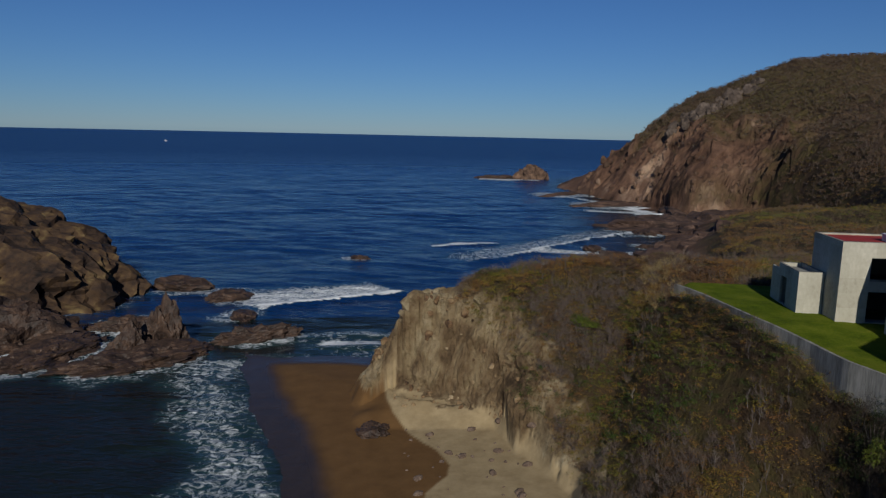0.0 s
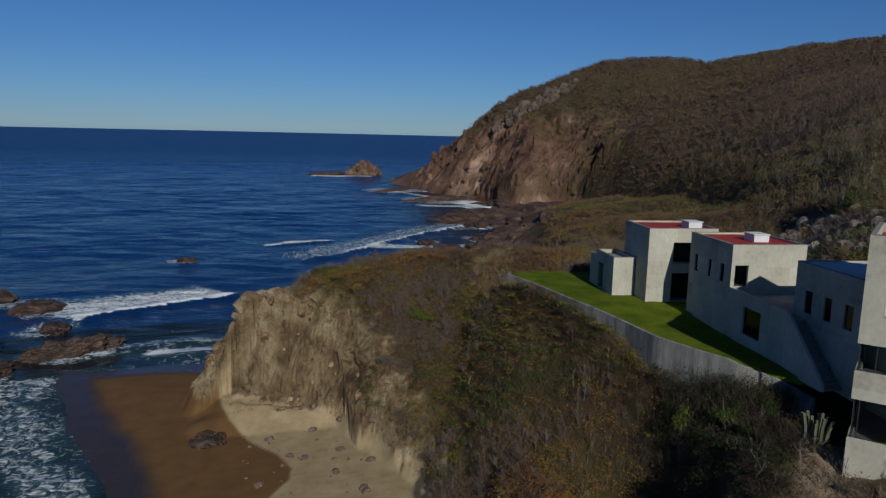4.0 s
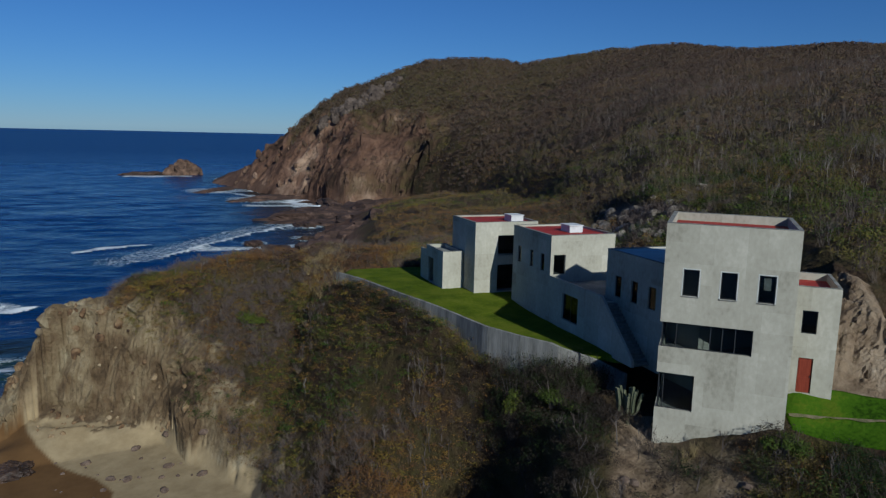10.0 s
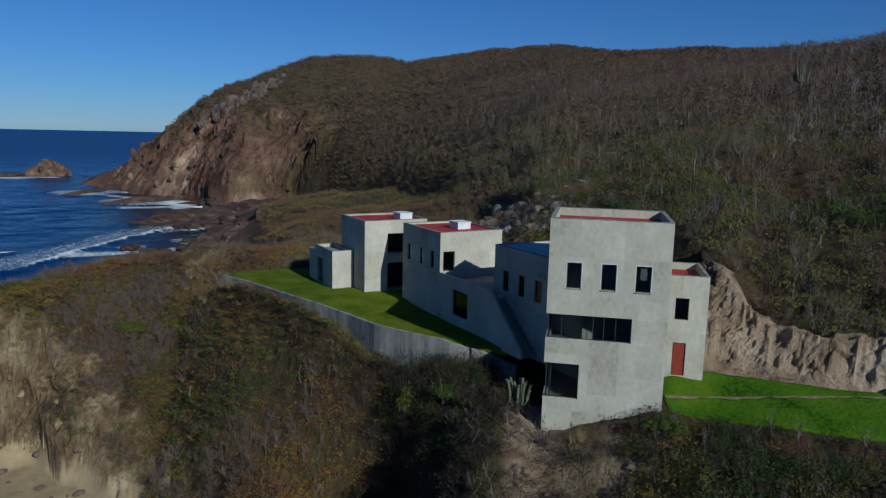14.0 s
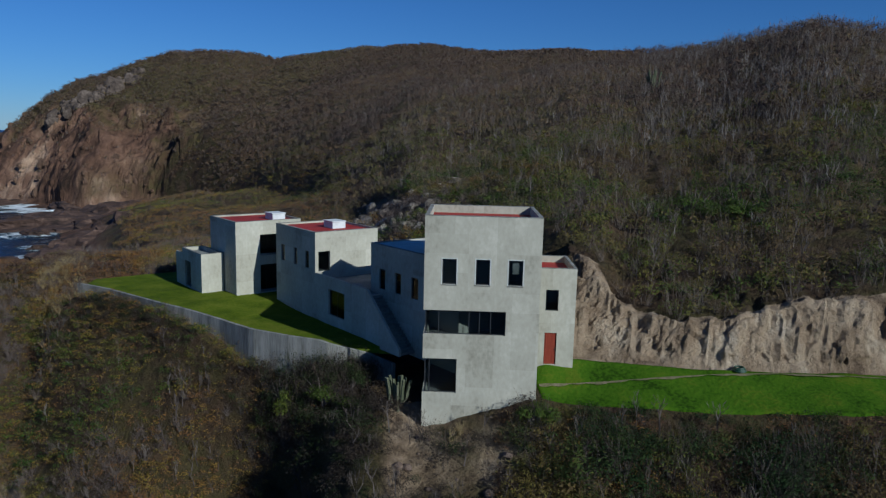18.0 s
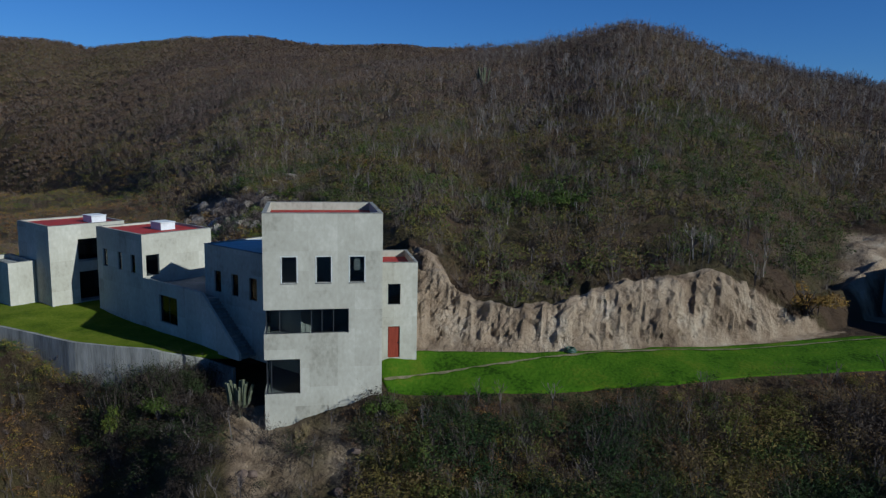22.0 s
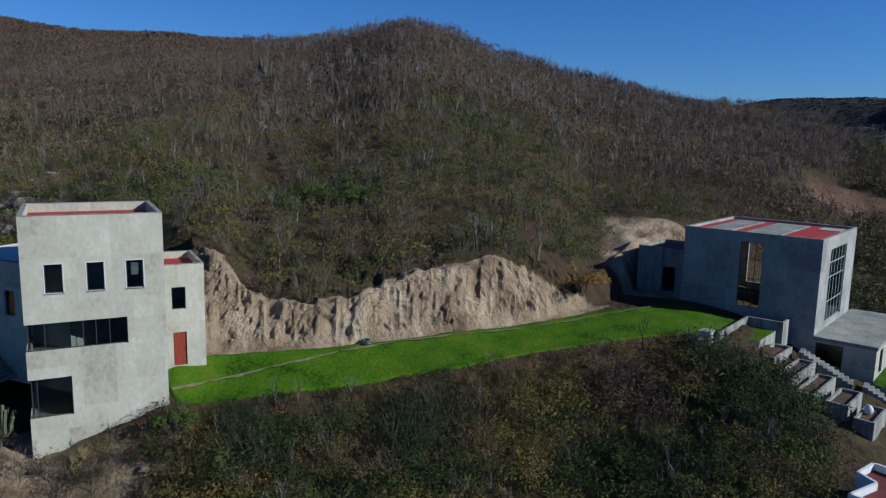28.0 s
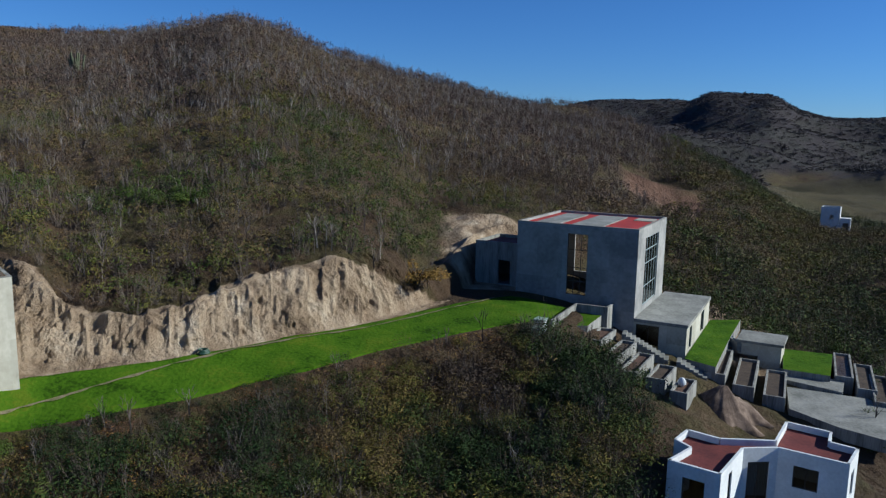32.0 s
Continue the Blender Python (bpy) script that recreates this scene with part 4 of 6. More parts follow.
def wall_x(y):
    return np.interp(y, [p[0] for p in WALL], [p[1] for p in WALL])


def sheet(name, front_line, back_line, nu, nv, height, mat, label, category):
    """A ground sheet between two plan curves, each of u in 0..1, with turned-down edges."""
    u, v = np.meshgrid(np.linspace(0, 1, nu), np.linspace(0, 1, nv), indexing="ij")
    fx, fy = front_line(u)
    bx, by = back_line(u)
    x, y = fx + (bx - fx) * v, fy + (by - fy) * v
    z = height(x, y)
    edge = (u == 0) | (u == 1) | (v == 0) | (v == 1)
    z = np.where(edge, z - 0.5, z)
    i, j = np.meshgrid(np.arange(nu - 1), np.arange(nv - 1), indexing="ij")
    q = np.stack([i * nv + j, (i + 1) * nv + j, (i + 1) * nv + j + 1, i * nv + j + 1], -1).reshape(-1, 4)
    me = mesh_np(name, np.stack([x, y, z], -1).reshape(-1, 3), q, (mat,), True)
    return tagged(new(name, me), label, category, kind="structure")


sheet("lawn_1", lambda u: (wall_x(37.3 + 32.5 * u) + 0.28, 37.3 + 32.5 * u), lambda u: (np.interp(u, [0, 0.6, 0.8, 1.0], [38.0, 37.0, 35.5, 24.6]), np.interp(u, [0, 0.6, 0.8, 1.0], [34, 58.5, 70, 71.8])),
      90, 50, lambda x, y: 19.13 + 0.42 * step01(49, 57, y) + 0.05 * fbm(x * 0.5, y * 0.5, 3, 81), M_GRASS_DRY, "mown green lawn beside the concrete wings", "lawn")
FRONT2 = [(35.6, 26.3), (37.0, 23.8), (38.6, 20.8), (41.0, 17.6), (43.1, 15.0), (45.4, 11.1), (49.7, 7.0), (54.5, 1.0), (58.4, -4.0), (60.6, -8.2)]
BACK2 = [(38.5, 31.0), (39.4, 27.6), (41.8, 24.6), (44.3, 20.8), (47.0, 17.7), (50.6, 14.0), (54.3, 9.8), (63.9, 1.8), (67.6, -3.0), (64.0, -11.6)]


def along(pts):
    k = np.linspace(0, 1, len(pts))
    return lambda u: (np.interp(u, k, [p[0] for p in pts]), np.interp(u, k, [p[1] for p in pts]))


sheet("lawn_2", along(FRONT2), along(BACK2), 140, 40, lambda x, y: np.minimum(land(x, y, False) + 0.1, 19.27) + 0.04 * fbm(x * 0.4, y * 0.4, 3, 82), M_GRASS, "bright green lawn strip below the cut bank", "lawn")
bm = bmesh.new()
ys = np.concatenate([np.arange(37.0, 69.9, 0.6), [69.9]])
rows_ = []
for y in ys:
    x = float(wall_x(y))
    top = 19.40 + 0.3 * float(step01(49, 57, y)) - max(41 - y, 0) * 0.35
    rows_.append([bm.verts.new(c) for c in ((x, y, 14.5), (x, y, top), (x + 0.25, y, top), (x + 0.25, y, 14.5))])
for a, b in zip(rows_, rows_[1:]):
    for i in range(3):
        bm.faces.new([a[i], b[i], b[i + 1], a[i + 1]])
bm.faces.new(rows_[0]), bm.faces.new(rows_[-1][::-1])
rw = part("retaining_wall", bm, M_CONC_OLD, None)
tagged(rw, "curved board-marked concrete retaining wall holding the lawn", "retaining wall", kind="structure")

# the trodden path along the bank's foot
def path_line(off):
    f = along([(36.3, 27.0), (38.5, 25.0), (41.0, 22.4), (44.5, 19.4), (47.4, 16.7), (51.0, 12.6), (54.6, 8.4), (60.4, 3.4), (66.2, -1.6)])
    return lambda u: (f(u)[0] - off * 0.62, f(u)[1] - off * 0.78)


M_PATH = material("trodden_earth", [(0.06, 0.075, 0.02), (0.13, 0.115, 0.055), (0.20, 0.16, 0.10)], 2.2, 0.95, 0.4)
pu, pv = np.meshgrid(np.linspace(0, 1, 120), np.linspace(0, 1, 3), indexing="ij")
p0x, p0y = path_line(0.0)(pu)
wide = 0.17 + 0.07 * np.sin(pu * 47) + 0.05 * np.sin(pu * 131)
px_, py_ = p0x - 0.62 * wide * pv, p0y - 0.78 * wide * pv
pz_ = np.minimum(land(px_, py_, False) + 0.1, 19.27) + 0.075
pi, pj = np.meshgrid(np.arange(119), np.arange(2), indexing="ij")
pq = np.stack([pi * 3 + pj, pi * 3 + pj + 1, (pi + 1) * 3 + pj + 1, (pi + 1) * 3 + pj], -1).reshape(-1, 4)
tagged(new("path", mesh_np("path", np.stack([px_, py_, pz_], -1).reshape(-1, 3), pq, (M_PATH,), True)), "narrow trodden earth path along the lawn", "path", kind="structure")

# ---- rocks ----


def rock(name, centre, size, seed, mat, label, category="rock", group="", turn=0.0, sub=4, ridged=0.35, lean=0.0, strata=0.0, amp=0.28, peak=0.0):
    """A weathered rock: a displaced ball with sharp folds, standing on the sea bed."""
    bm = bmesh.new()
    bmesh.ops.create_icosphere(bm, subdivisions=sub, radius=1)
    for v in bm.verts:
        p = v.co.copy()
        n = noise.fractal(p * 1.3 + Vector((seed, 0, 0)), 1.0, 2.1, 5)
        r = 1 - abs(noise.noise(p * 2.2 + Vector((0, seed, 0)))) * 2
        f = noise.fractal(p * 5 + Vector((0, 0, seed)), 0.9, 2.2, 4)
        v.co = p * (1 + amp * n + ridged * 0.5 * r + 0.09 * f)
        if strata:
            q = Vector((p.x * 16 + p.z * 9, p.y * 16 - p.z * 6, p.z * 3.0 + seed))
            v.co += p * strata * (1 - 2.4 * abs(noise.noise(q)) + 0.5 * noise.fractal(q * 2.3, 1.0, 2.0, 3))
        if peak and p.z > 0:
            v.co.z *= 1 - peak + 1.7 * peak * max(0, 1 - math.hypot(p.x, p.y)) ** 0.7
        v.co.x += lean * max(v.co.z, 0)
        v.co = Vector((v.co.x * size[0], v.co.y * size[1], v.co.z * size[2]))
    me = bpy.data.meshes.new(name)
    bm.to_mesh(me)
    bm.free()
    me.materials.append(mat)
    ob = new(name, me)
    ob.matrix_world = pose(*centre, 0, 0, turn)
    return tagged(ob, label, category, group)


def rock_material():
    """Brown rock, lighter and barer high up, wet and dark near the water."""
    m = material("sea_rock", [(0.012, 0.008, 0.006), (0.036, 0.021, 0.013), (0.068, 0.040, 0.019), (0.15, 0.105, 0.045)], 0.16, 0.85, 0.9, detail=12, fine=5, bump_dist=0.8, spread=(0.34, 0.7))
    return m


M_SEAROCK = rock_material()
M_REEF = material("reef_rock", [(0.020, 0.013, 0.010), (0.060, 0.036, 0.027), (0.13, 0.082, 0.060)], 0.22, 0.85, 0.9, detail=10, fine=6, bump_dist=0.5)
rock("sea_crag", (-111, 150, -4), (50, 30, 22.5), 8.7, M_SEAROCK, "large ochre and brown rock headland standing in the surf", "rock", turn=-16, sub=6, ridged=0.05, strata=0.022, amp=0.07)
for i, (x, y, sx_, sy_, sz_) in enumerate(SHORE_ROCKS):
    rock("shore_rock", (x, y, -0.8), (sx_, sy_, sz_ * 0.8), 11 + i * 1.7, M_ROCKDARK, "jagged dark brown rock washed by foam", "rock", "rocks at the cove mouth", i * 9, 5, 0.5, 0.12, 0.10, 0.28, 0.45 if sz_ > 3.5 else 0.0)
for i, (x, y, s_) in enumerate(BOULDERS):
    rock("sea_boulder", (x, y, -0.4), (s_ * 1.5, s_, s_ * 0.55), 40 + i * 2.3, M_ROCKDARK, "black wet boulder awash in the sea", "rock", "wet boulders", i * 51, 4, 0.5)
rock("islet", (65, 545, -2), (11, 8, 10.5), 71.3, M_ROCK, "brown rock islet ringed with white foam", "islet", turn=15, sub=5, ridged=0.5)
rock("islet_reef", (40, 546, -1.2), (15, 5, 3.2), 75.3, M_ROCKDARK, "low dark reef beside the islet", "rock", turn=10, sub=4)
for i, (x, y, a, b, c) in enumerate(PLATFORM):
    rock("platform_rock", (x, y, -1), (a, b, c * 0.75), 90 + i * 3.1, M_REEF, "dark red-brown shore platform rock below the headland", "rock", "platform rocks", i * 29, 4, 0.6)
M_ROCKRED = material("red_cliff_rock", [(0.025, 0.016, 0.011), (0.082, 0.050, 0.033), (0.135, 0.083, 0.054), (0.24, 0.16, 0.11)], 0.12, 0.95, 0.9, detail=10, fine=6, bump_dist=0.6, streak=(1, 1, 0.5))
M_CRAG = material("grey_crag", [(0.03, 0.022, 0.018), (0.085, 0.064, 0.05), (0.16, 0.125, 0.10)], 0.2, 0.9, 0.8, fine=6, bump_dist=0.5)
# the crags on the headland's shoulder
def on_slope(az, rise, r0=300, r1=440):
    """The first place along a bearing where the hillside reaches that rise in degrees above the eye's level."""
    r = np.arange(r0, r1, 1.0)
    x, y = bearing(az, r)
    z = land(x, y)
    ok = np.degrees(np.arctan2(z - EYE[2], r)) >= rise
    k = int(np.argmax(ok)) if ok.any() else len(r) - 1
    return float(x[k]), float(y[k]), float(z[k])


rnd = random.Random(31)


def kinds_of(n, seed, mat, sub, ridged):
    """Meshes of a few rocks of unit size, to be shared."""
    out = []
    for k in range(n):
        ob = rock("block", (0, 0, 0), (1, 1, 1), seed + k * 3.3, mat, "", "", "", 0, sub, ridged)
        out.append(ob.data)
        bpy.data.objects.remove(ob)
    return out


def blocks_on(name, base, label, category, spots, kinds, rnd):
    """A rock face of many blocks, each (x, y, z, size, tallness)."""
    t = thing(name, pose(*base), label, category)
    for i, (x, y, z, s_, tall) in enumerate(spots):
        o = new("block", kinds[i % len(kinds)])
        o.parent = t
        o.matrix_local = Matrix.Translation((x - base[0], y - base[1], z - base[2])) @ Euler((rnd.uniform(-0.4, 0.4), rnd.uniform(-0.4, 0.4), rnd.uniform(0, 6.28))).to_matrix().to_4x4() @ Matrix.Diagonal((s_ * 1.1, s_ * 0.8, s_ * tall, 1))
    return t


spots = []
for i in range(64):
    u = i / 63
    x, y, z = on_slope(-16.8 - 6.0 * u + rnd.uniform(-0.3, 0.3), 0.4 + 3.3 * u + rnd.uniform(-0.35, 0.25))
    s_ = rnd.choice((0.9, 1.3, 1.8, 2.4))
    spots.append((x, y, z - s_ * 0.2, s_, rnd.uniform(0.9, 1.7)))
CRAGS = kinds_of(6, 130, M_CRAG, 2, 1.0)
blocks_on("crag_ridge", (150, 370, 40), "dark grey crags breaking out along the headland's shoulder", "rock", spots, CRAGS, rnd)
spots = []
for i in range(45):
    x, y, z = on_slope(rnd.uniform(-24.5, -10.5), rnd.uniform(-5.2, -1.0), 300, 440)
    s_ = rnd.choice((0.4, 0.5, 0.7, 0.9, 1.1))
    if z > 1:
        spots.append((x, y, z - s_ * 0.55, s_, rnd.uniform(1.0, 2.0)))
blocks_on("headland_cliff", (120, 350, 0), "red-brown fractured cliff of the headland", "cliff", spots, kinds_of(8, 160, M_ROCKRED, 3, 0.9), rnd)
# boulders of the cut above the wings
M_PALEROCK = material("pale_rubble", [(0.035, 0.029, 0.023), (0.14, 0.116, 0.092), (0.34, 0.30, 0.25)], 0.6, 0.9, 0.7, fine=5, bump_dist=0.3)
rnd = random.Random(5)
spots = []
for i in range(280):
    x, y, z = on_slope(rnd.uniform(-46.2, -38.2), rnd.uniform(-9.0, -5.6), 76, 122)
    s_ = rnd.choice((0.2, 0.28, 0.36, 0.48, 0.62))
    spots.append((x, y, z - s_ * 0.5, s_, rnd.uniform(0.9, 1.6)))
blocks_on("rubble_cut", (70, 75, 22), "pale grey broken rock face of the cut above the wings", "rock", spots, kinds_of(6, 700, M_PALEROCK, 2, 1.0), rnd)
for i in range(60):
    az_, r_ = rnd.uniform(-46.5, -38.5), rnd.uniform(86, 106)
    x, y = bearing(az_, r_)
    s_ = rnd.choice((0.2, 0.3, 0.4, 0.55, 0.8))
    rock("rubble_boulder", (float(x), float(y), float(land(np.array([x]), np.array([y]))[0]) + s_ * 0.2), (s_ * 1.3, s_, s_ * 0.9), 200 + i * 1.3, M_PALEROCK, "pale angular boulder in the rubble cut", "boulder", "boulders of the rubble cut", rnd.uniform(0, 360), 2, 0.7)

# ---- scrub ----


def clump(rng, leaves, size, twigs, leaf, tall=1.0):
    """Triangles of one shrub of about unit width: leaf slips in a lumpy dome, and twigs. Gives vertices, triangles, tone shifts."""
    V, F, T = [], [], []
    lumps = [(rng.normal(0, 0.22), rng.normal(0, 0.22), rng.uniform(0.2, 0.55) * tall, rng.uniform(0.18, 0.34)) for _ in range(6)]
    for _ in range(leaves):
        cx, cy, cz, cr = lumps[rng.integers(6)]
        d = rng.normal(0, 1, 3)
        d /= np.linalg.norm(d) + 1e-6
        d[2] = abs(d[2]) * 1.1 - 0.15
        c = np.array([cx, cy, cz]) + d * cr * rng.uniform(0.55, 1.05) * np.array([1, 1, tall])
        c[2] = max(c[2], 0.02)
        # leaves lie mostly along the crown's surface
        a, b = (v - 0.8 * d * (v @ d) for v in (rng.normal(0, 1, 3), rng.normal(0, 1, 3)))
        a, b = a / np.linalg.norm(a) * leaf * rng.uniform(0.6, 1.5), b / np.linalg.norm(b) * leaf * rng.uniform(0.5, 1.0)
        k = len(V)
        V += [c - a, c + b, c + a]
        F += [(k, k + 1, k + 2)]
        T += [rng.uniform(-0.06, 0.06)] * 3
    for _ in range(twigs):
        a = rng.uniform(0, 6.283)
        out, h = rng.uniform(0.15, 0.5), rng.uniform(0.5, 1.1) * tall
        p0 = np.array([rng.normal(0, 0.06), rng.normal(0, 0.06), 0])
        p1 = np.array([math.cos(a) * out, math.sin(a) * out, h])
        side = rng.uniform(0, 6.283)
        w = np.array([math.cos(side), math.sin(side), 0]) * 0.02 * size
        k = len(V)
        V += [p0 - w, p0 + w, p1]
        F += [(k, k + 1, k + 2)]
        T += [-9, -9, -9]
    return np.array(V), np.array(F), np.array(T)


def bare_tree(rng, branches, spread=0.35):
    """A leafless tree of unit height: trunk and limbs of tapering slips."""
    V, F, T = [], [], []

    def rod(p, q, r0, r1):
        k = len(V)
        d = q - p
        s = np.cross(d, [0.3, 0.2, 1.0])
        s /= np.linalg.norm(s) + 1e-9
        t = np.cross(d, s)
        t /= np.linalg.norm(t) + 1e-9
        side = s * rng.normal() + t * rng.normal()
        side /= np.linalg.norm(side) + 1e-9
        V.extend([p - side * r0, p + side * r0, q + side * r1, q - side * r1])
        T.extend([0] * 4)
        F.extend([(k, k + 1, k + 2), (k, k + 2, k + 3)])

    def grow(p, d, ln, r, depth):
        q = p + d * ln
        rod(p, q, r, r * 0.65)
        if depth == 0:
            return
        for _ in range(branches):
            n = d + rng.normal(0, spread, 3) + np.array([0, 0, 0.18])
            grow(q - d * ln * rng.uniform(0, 0.35), n / np.linalg.norm(n), ln * rng.uniform(0.55, 0.85), r * 0.6, depth - 1)

    grow(np.zeros(3), np.array([rng.normal(0, 0.1), rng.normal(0, 0.1), 1.0]), 0.36, 0.018, 3)
    return np.array(V), np.array(F), np.array(T)


def scatter(name, places, templates, heights, tones, mat, label, category, rng):
    """All copies of the templates at the places given, joined into one mesh of stuff."""
    Vs, Fs, Ts, base = [], [], [], 0
    pick = rng.integers(len(templates), size=len(places))
    turn = rng.uniform(0, 6.283, len(places))
    for k, (V, F, T) in enumerate(templates):
        idx = np.where(pick == k)[0]
        if not len(idx):
            continue
        c, s = np.cos(turn[idx])[:, None], np.sin(turn[idx])[:, None]
        h = heights[idx]
        x = (V[None, :, 0] * c - V[None, :, 1] * s) * h[:, :1]
        y = (V[None, :, 0] * s + V[None, :, 1] * c) * h[:, :1]
        z = V[None, :, 2] * h[:, 1:2]
        P = np.stack([x + places[idx, 0:1], y + places[idx, 1:2], z + places[idx, 2:3]], -1)
        n = len(V)
        Fs.append((F[None] + (np.arange(len(idx)) * n)[:, None, None] + base).reshape(-1, 3))
        Vs.append(P.reshape(-1, 3))
        Ts.append(np.where(T[None] < -5, -1.0, np.clip(tones[idx][:, None] + T[None], 0, 1)).reshape(-1))
        base += len(idx) * n
    me = mesh_np(name, np.concatenate(Vs), np.concatenate(Fs), (mat,))
    weights(me, "tone", np.concatenate(Ts))
    return tagged(new(name, me), label, category, kind="stuff")


def foliage_material(name, ramp, twig=(0.16, 0.13, 0.11), rough=0.85):
    m = bpy.data.materials.new(name)
    m.use_nodes = True
    n, l = m.node_tree.nodes, m.node_tree.links
    b = n["Principled BSDF"]
    b.inputs["Roughness"].default_value, b.inputs["Specular IOR Level"].default_value = rough, 0.15
    at = n.new("ShaderNodeAttribute")
    at.attribute_name = "tone"
    r = n.new("ShaderNodeValToRGB")
    els = r.color_ramp.elements
    while len(els) < len(ramp):
        els.new(0.5)
    for i, (p, c) in enumerate(ramp):
        els[i].position, els[i].color = p, (*c, 1)
    l.new(at.outputs["Fac"], r.inputs[0])
    lt = n.new("ShaderNodeMath")
    lt.operation = "LESS_THAN"
    lt.inputs[1].default_value = -0.5
    l.new(at.outputs["Fac"], lt.inputs[0])
    mx = n.new("ShaderNodeMix")
    mx.data_type = "RGBA"
    mx.inputs["B"].default_value = (*twig, 1)
    l.new(lt.outputs[0], mx.inputs["Factor"]), l.new(r.outputs[0], mx.inputs["A"])
    l.new(mx.outputs["Result"], b.inputs["Base Color"])
    return m


M_SCRUB = foliage_material("scrub_leaves", [(0.0, (0.060, 0.038, 0.028)), (0.16, (0.105, 0.058, 0.032)), (0.34, (0.175, 0.086, 0.028)), (0.50, (0.190, 0.118, 0.024)), (0.66, (0.145, 0.122, 0.018)), (0.80, (0.080, 0.100, 0.014)), (1.0, (0.036, 0.062, 0.010))], (0.11, 0.08, 0.06))
M_HILL = foliage_material("hillside_leaves", [(0.0, (0.063, 0.046, 0.035)), (0.25, (0.096, 0.062, 0.035)), (0.45, (0.115, 0.079, 0.028)), (0.6, (0.102, 0.093, 0.019)), (0.78, (0.067, 0.086, 0.016)), (1.0, (0.030, 0.054, 0.009))], (0.118, 0.095, 0.079))
# grey leafless wood, with distance haze mixed into the colours
M_FAR = foliage_material("far_leafless_woods_hazed", [(0.0, (0.046, 0.039, 0.042)), (0.5, (0.064, 0.053, 0.054)), (1.0, (0.056, 0.054, 0.045))], (0.075, 0.066, 0.066))
M_THICKET = foliage_material("thicket_leaves", [(0.0, (0.043, 0.032, 0.025)), (0.25, (0.084, 0.057, 0.025)), (0.45, (0.107, 0.080, 0.019)), (0.65, (0.071, 0.074, 0.012)), (0.82, (0.030, 0.046, 0.009)), (1.0, (0.015, 0.029, 0.007))], (0.096, 0.077, 0.063))
M_DRY = foliage_material("dry_twigs", [(0.0, (0.069, 0.047, 0.039)), (0.25, (0.107, 0.069, 0.045)), (0.45, (0.129, 0.086, 0.046)), (0.62, (0.110, 0.089, 0.034)), (0.82, (0.082, 0.084, 0.021)), (1.0, (0.043, 0.062, 0.014))], (0.120, 0.096, 0.082))
# dark gully growth, its colours lowered further to stand in for the gully's shade
M_GULLY_SHADE = foliage_material("gully_leaves_with_shade", [(0.0, (0.034, 0.025, 0.019)), (0.5, (0.048, 0.036, 0.020)), (0.85, (0.026, 0.036, 0.010)), (1.0, (0.018, 0.030, 0.008))], (0.075, 0.06, 0.05))
M_BARE = foliage_material("bare_wood", [(0.0, (0.07, 0.055, 0.048)), (0.6, (0.12, 0.10, 0.088)), (1.0, (0.215, 0.188, 0.166))])
grng = np.random.default_rng(7)
CROWN = [clump(grng, 380, 0.22, 4, 0.032) for _ in range(6)] + [clump(grng, 230, 0.22, 40, 0.028, 1.2) for _ in range(3)]
NEAR = [clump(grng, 84, 0.35, 5, 0.058) for _ in range(7)] + [clump(grng, 46, 0.32, 22, 0.05, 1.1) for _ in range(3)]
HILLC = [clump(grng, 84, 0.3, 5, 0.055, 1.1) for _ in range(6)] + [clump(grng, 46, 0.28, 22, 0.05, 1.3) for _ in range(4)]
MIDC = [clump(grng, 34, 0.4, 4, 0.078, 1.1) for _ in range(6)] + [clump(grng, 20, 0.38, 10, 0.07, 1.35) for _ in range(4)]
TUFT = [clump(grng, 20, 0.5, 4, 0.10, 0.9) for _ in range(5)]
FARW = [clump(grng, 9, 2, 2, 0.26, 1.0) for _ in range(5)]
FARC = [clump(grng, 12, 1.6, 5, 0.16, 1.1) for _ in range(5)]
TREES = [bare_tree(grng, 3, 0.36) for _ in range(5)]


def spread_on(n, az0, az1, r0, r1, keep, rng):
    """Places on the ground within bearings and distances, thinned by keep(x, y, z, az, r)."""
    az = rng.uniform(az0, az1, n)
    r = np.sqrt(rng.uniform(r0 * r0, r1 * r1, n))
    x, y = bearing(az, r)
    z = land(x, y)
    k = keep(x, y, z, az, r)
    return np.stack([x, y, z], 1)[k]


def clear_of_house(x, y, az, r):
    """True where no lawn, house or path stands."""
    lawn1 = (y > 36) & (y < 74) & (x > wall_x(y) - 0.3) & (x < 41)
    rim_r, _ = curve(RIM, az)
    shelf_r, _ = curve(SHELF, az)
    lawn2 = (az < -52.5) & (az > -96) & (r > rim_r - 0.4) & (r < shelf_r - 0.2)
    lx, ly = (x - 30.45) * 0.682 - (y - 31.75) * 0.731, (x - 30.45) * 0.731 + (y - 31.75) * 0.682
    tow = (lx > -1.2) & (lx < 12) & (ly > -0.9) & (ly < 14)
    garden = ((az < -94) & (az > -103) & (r > 57.5) & (r < 84)) | ((az <= -103) & (az > -119) & (r > 51) & (r < 84))
    white = (az < -104.5) & (az > -121) & (r > 37) & (r < 60)
    halls = (x > 61) & (x < 86) & (y < 3) & (y > -26)
    wings = (x > 30) & (x < 42) & (y > 30) & (y < 70)
    return ~(lawn1 | lawn2 | tow | garden | white | halls | wings)


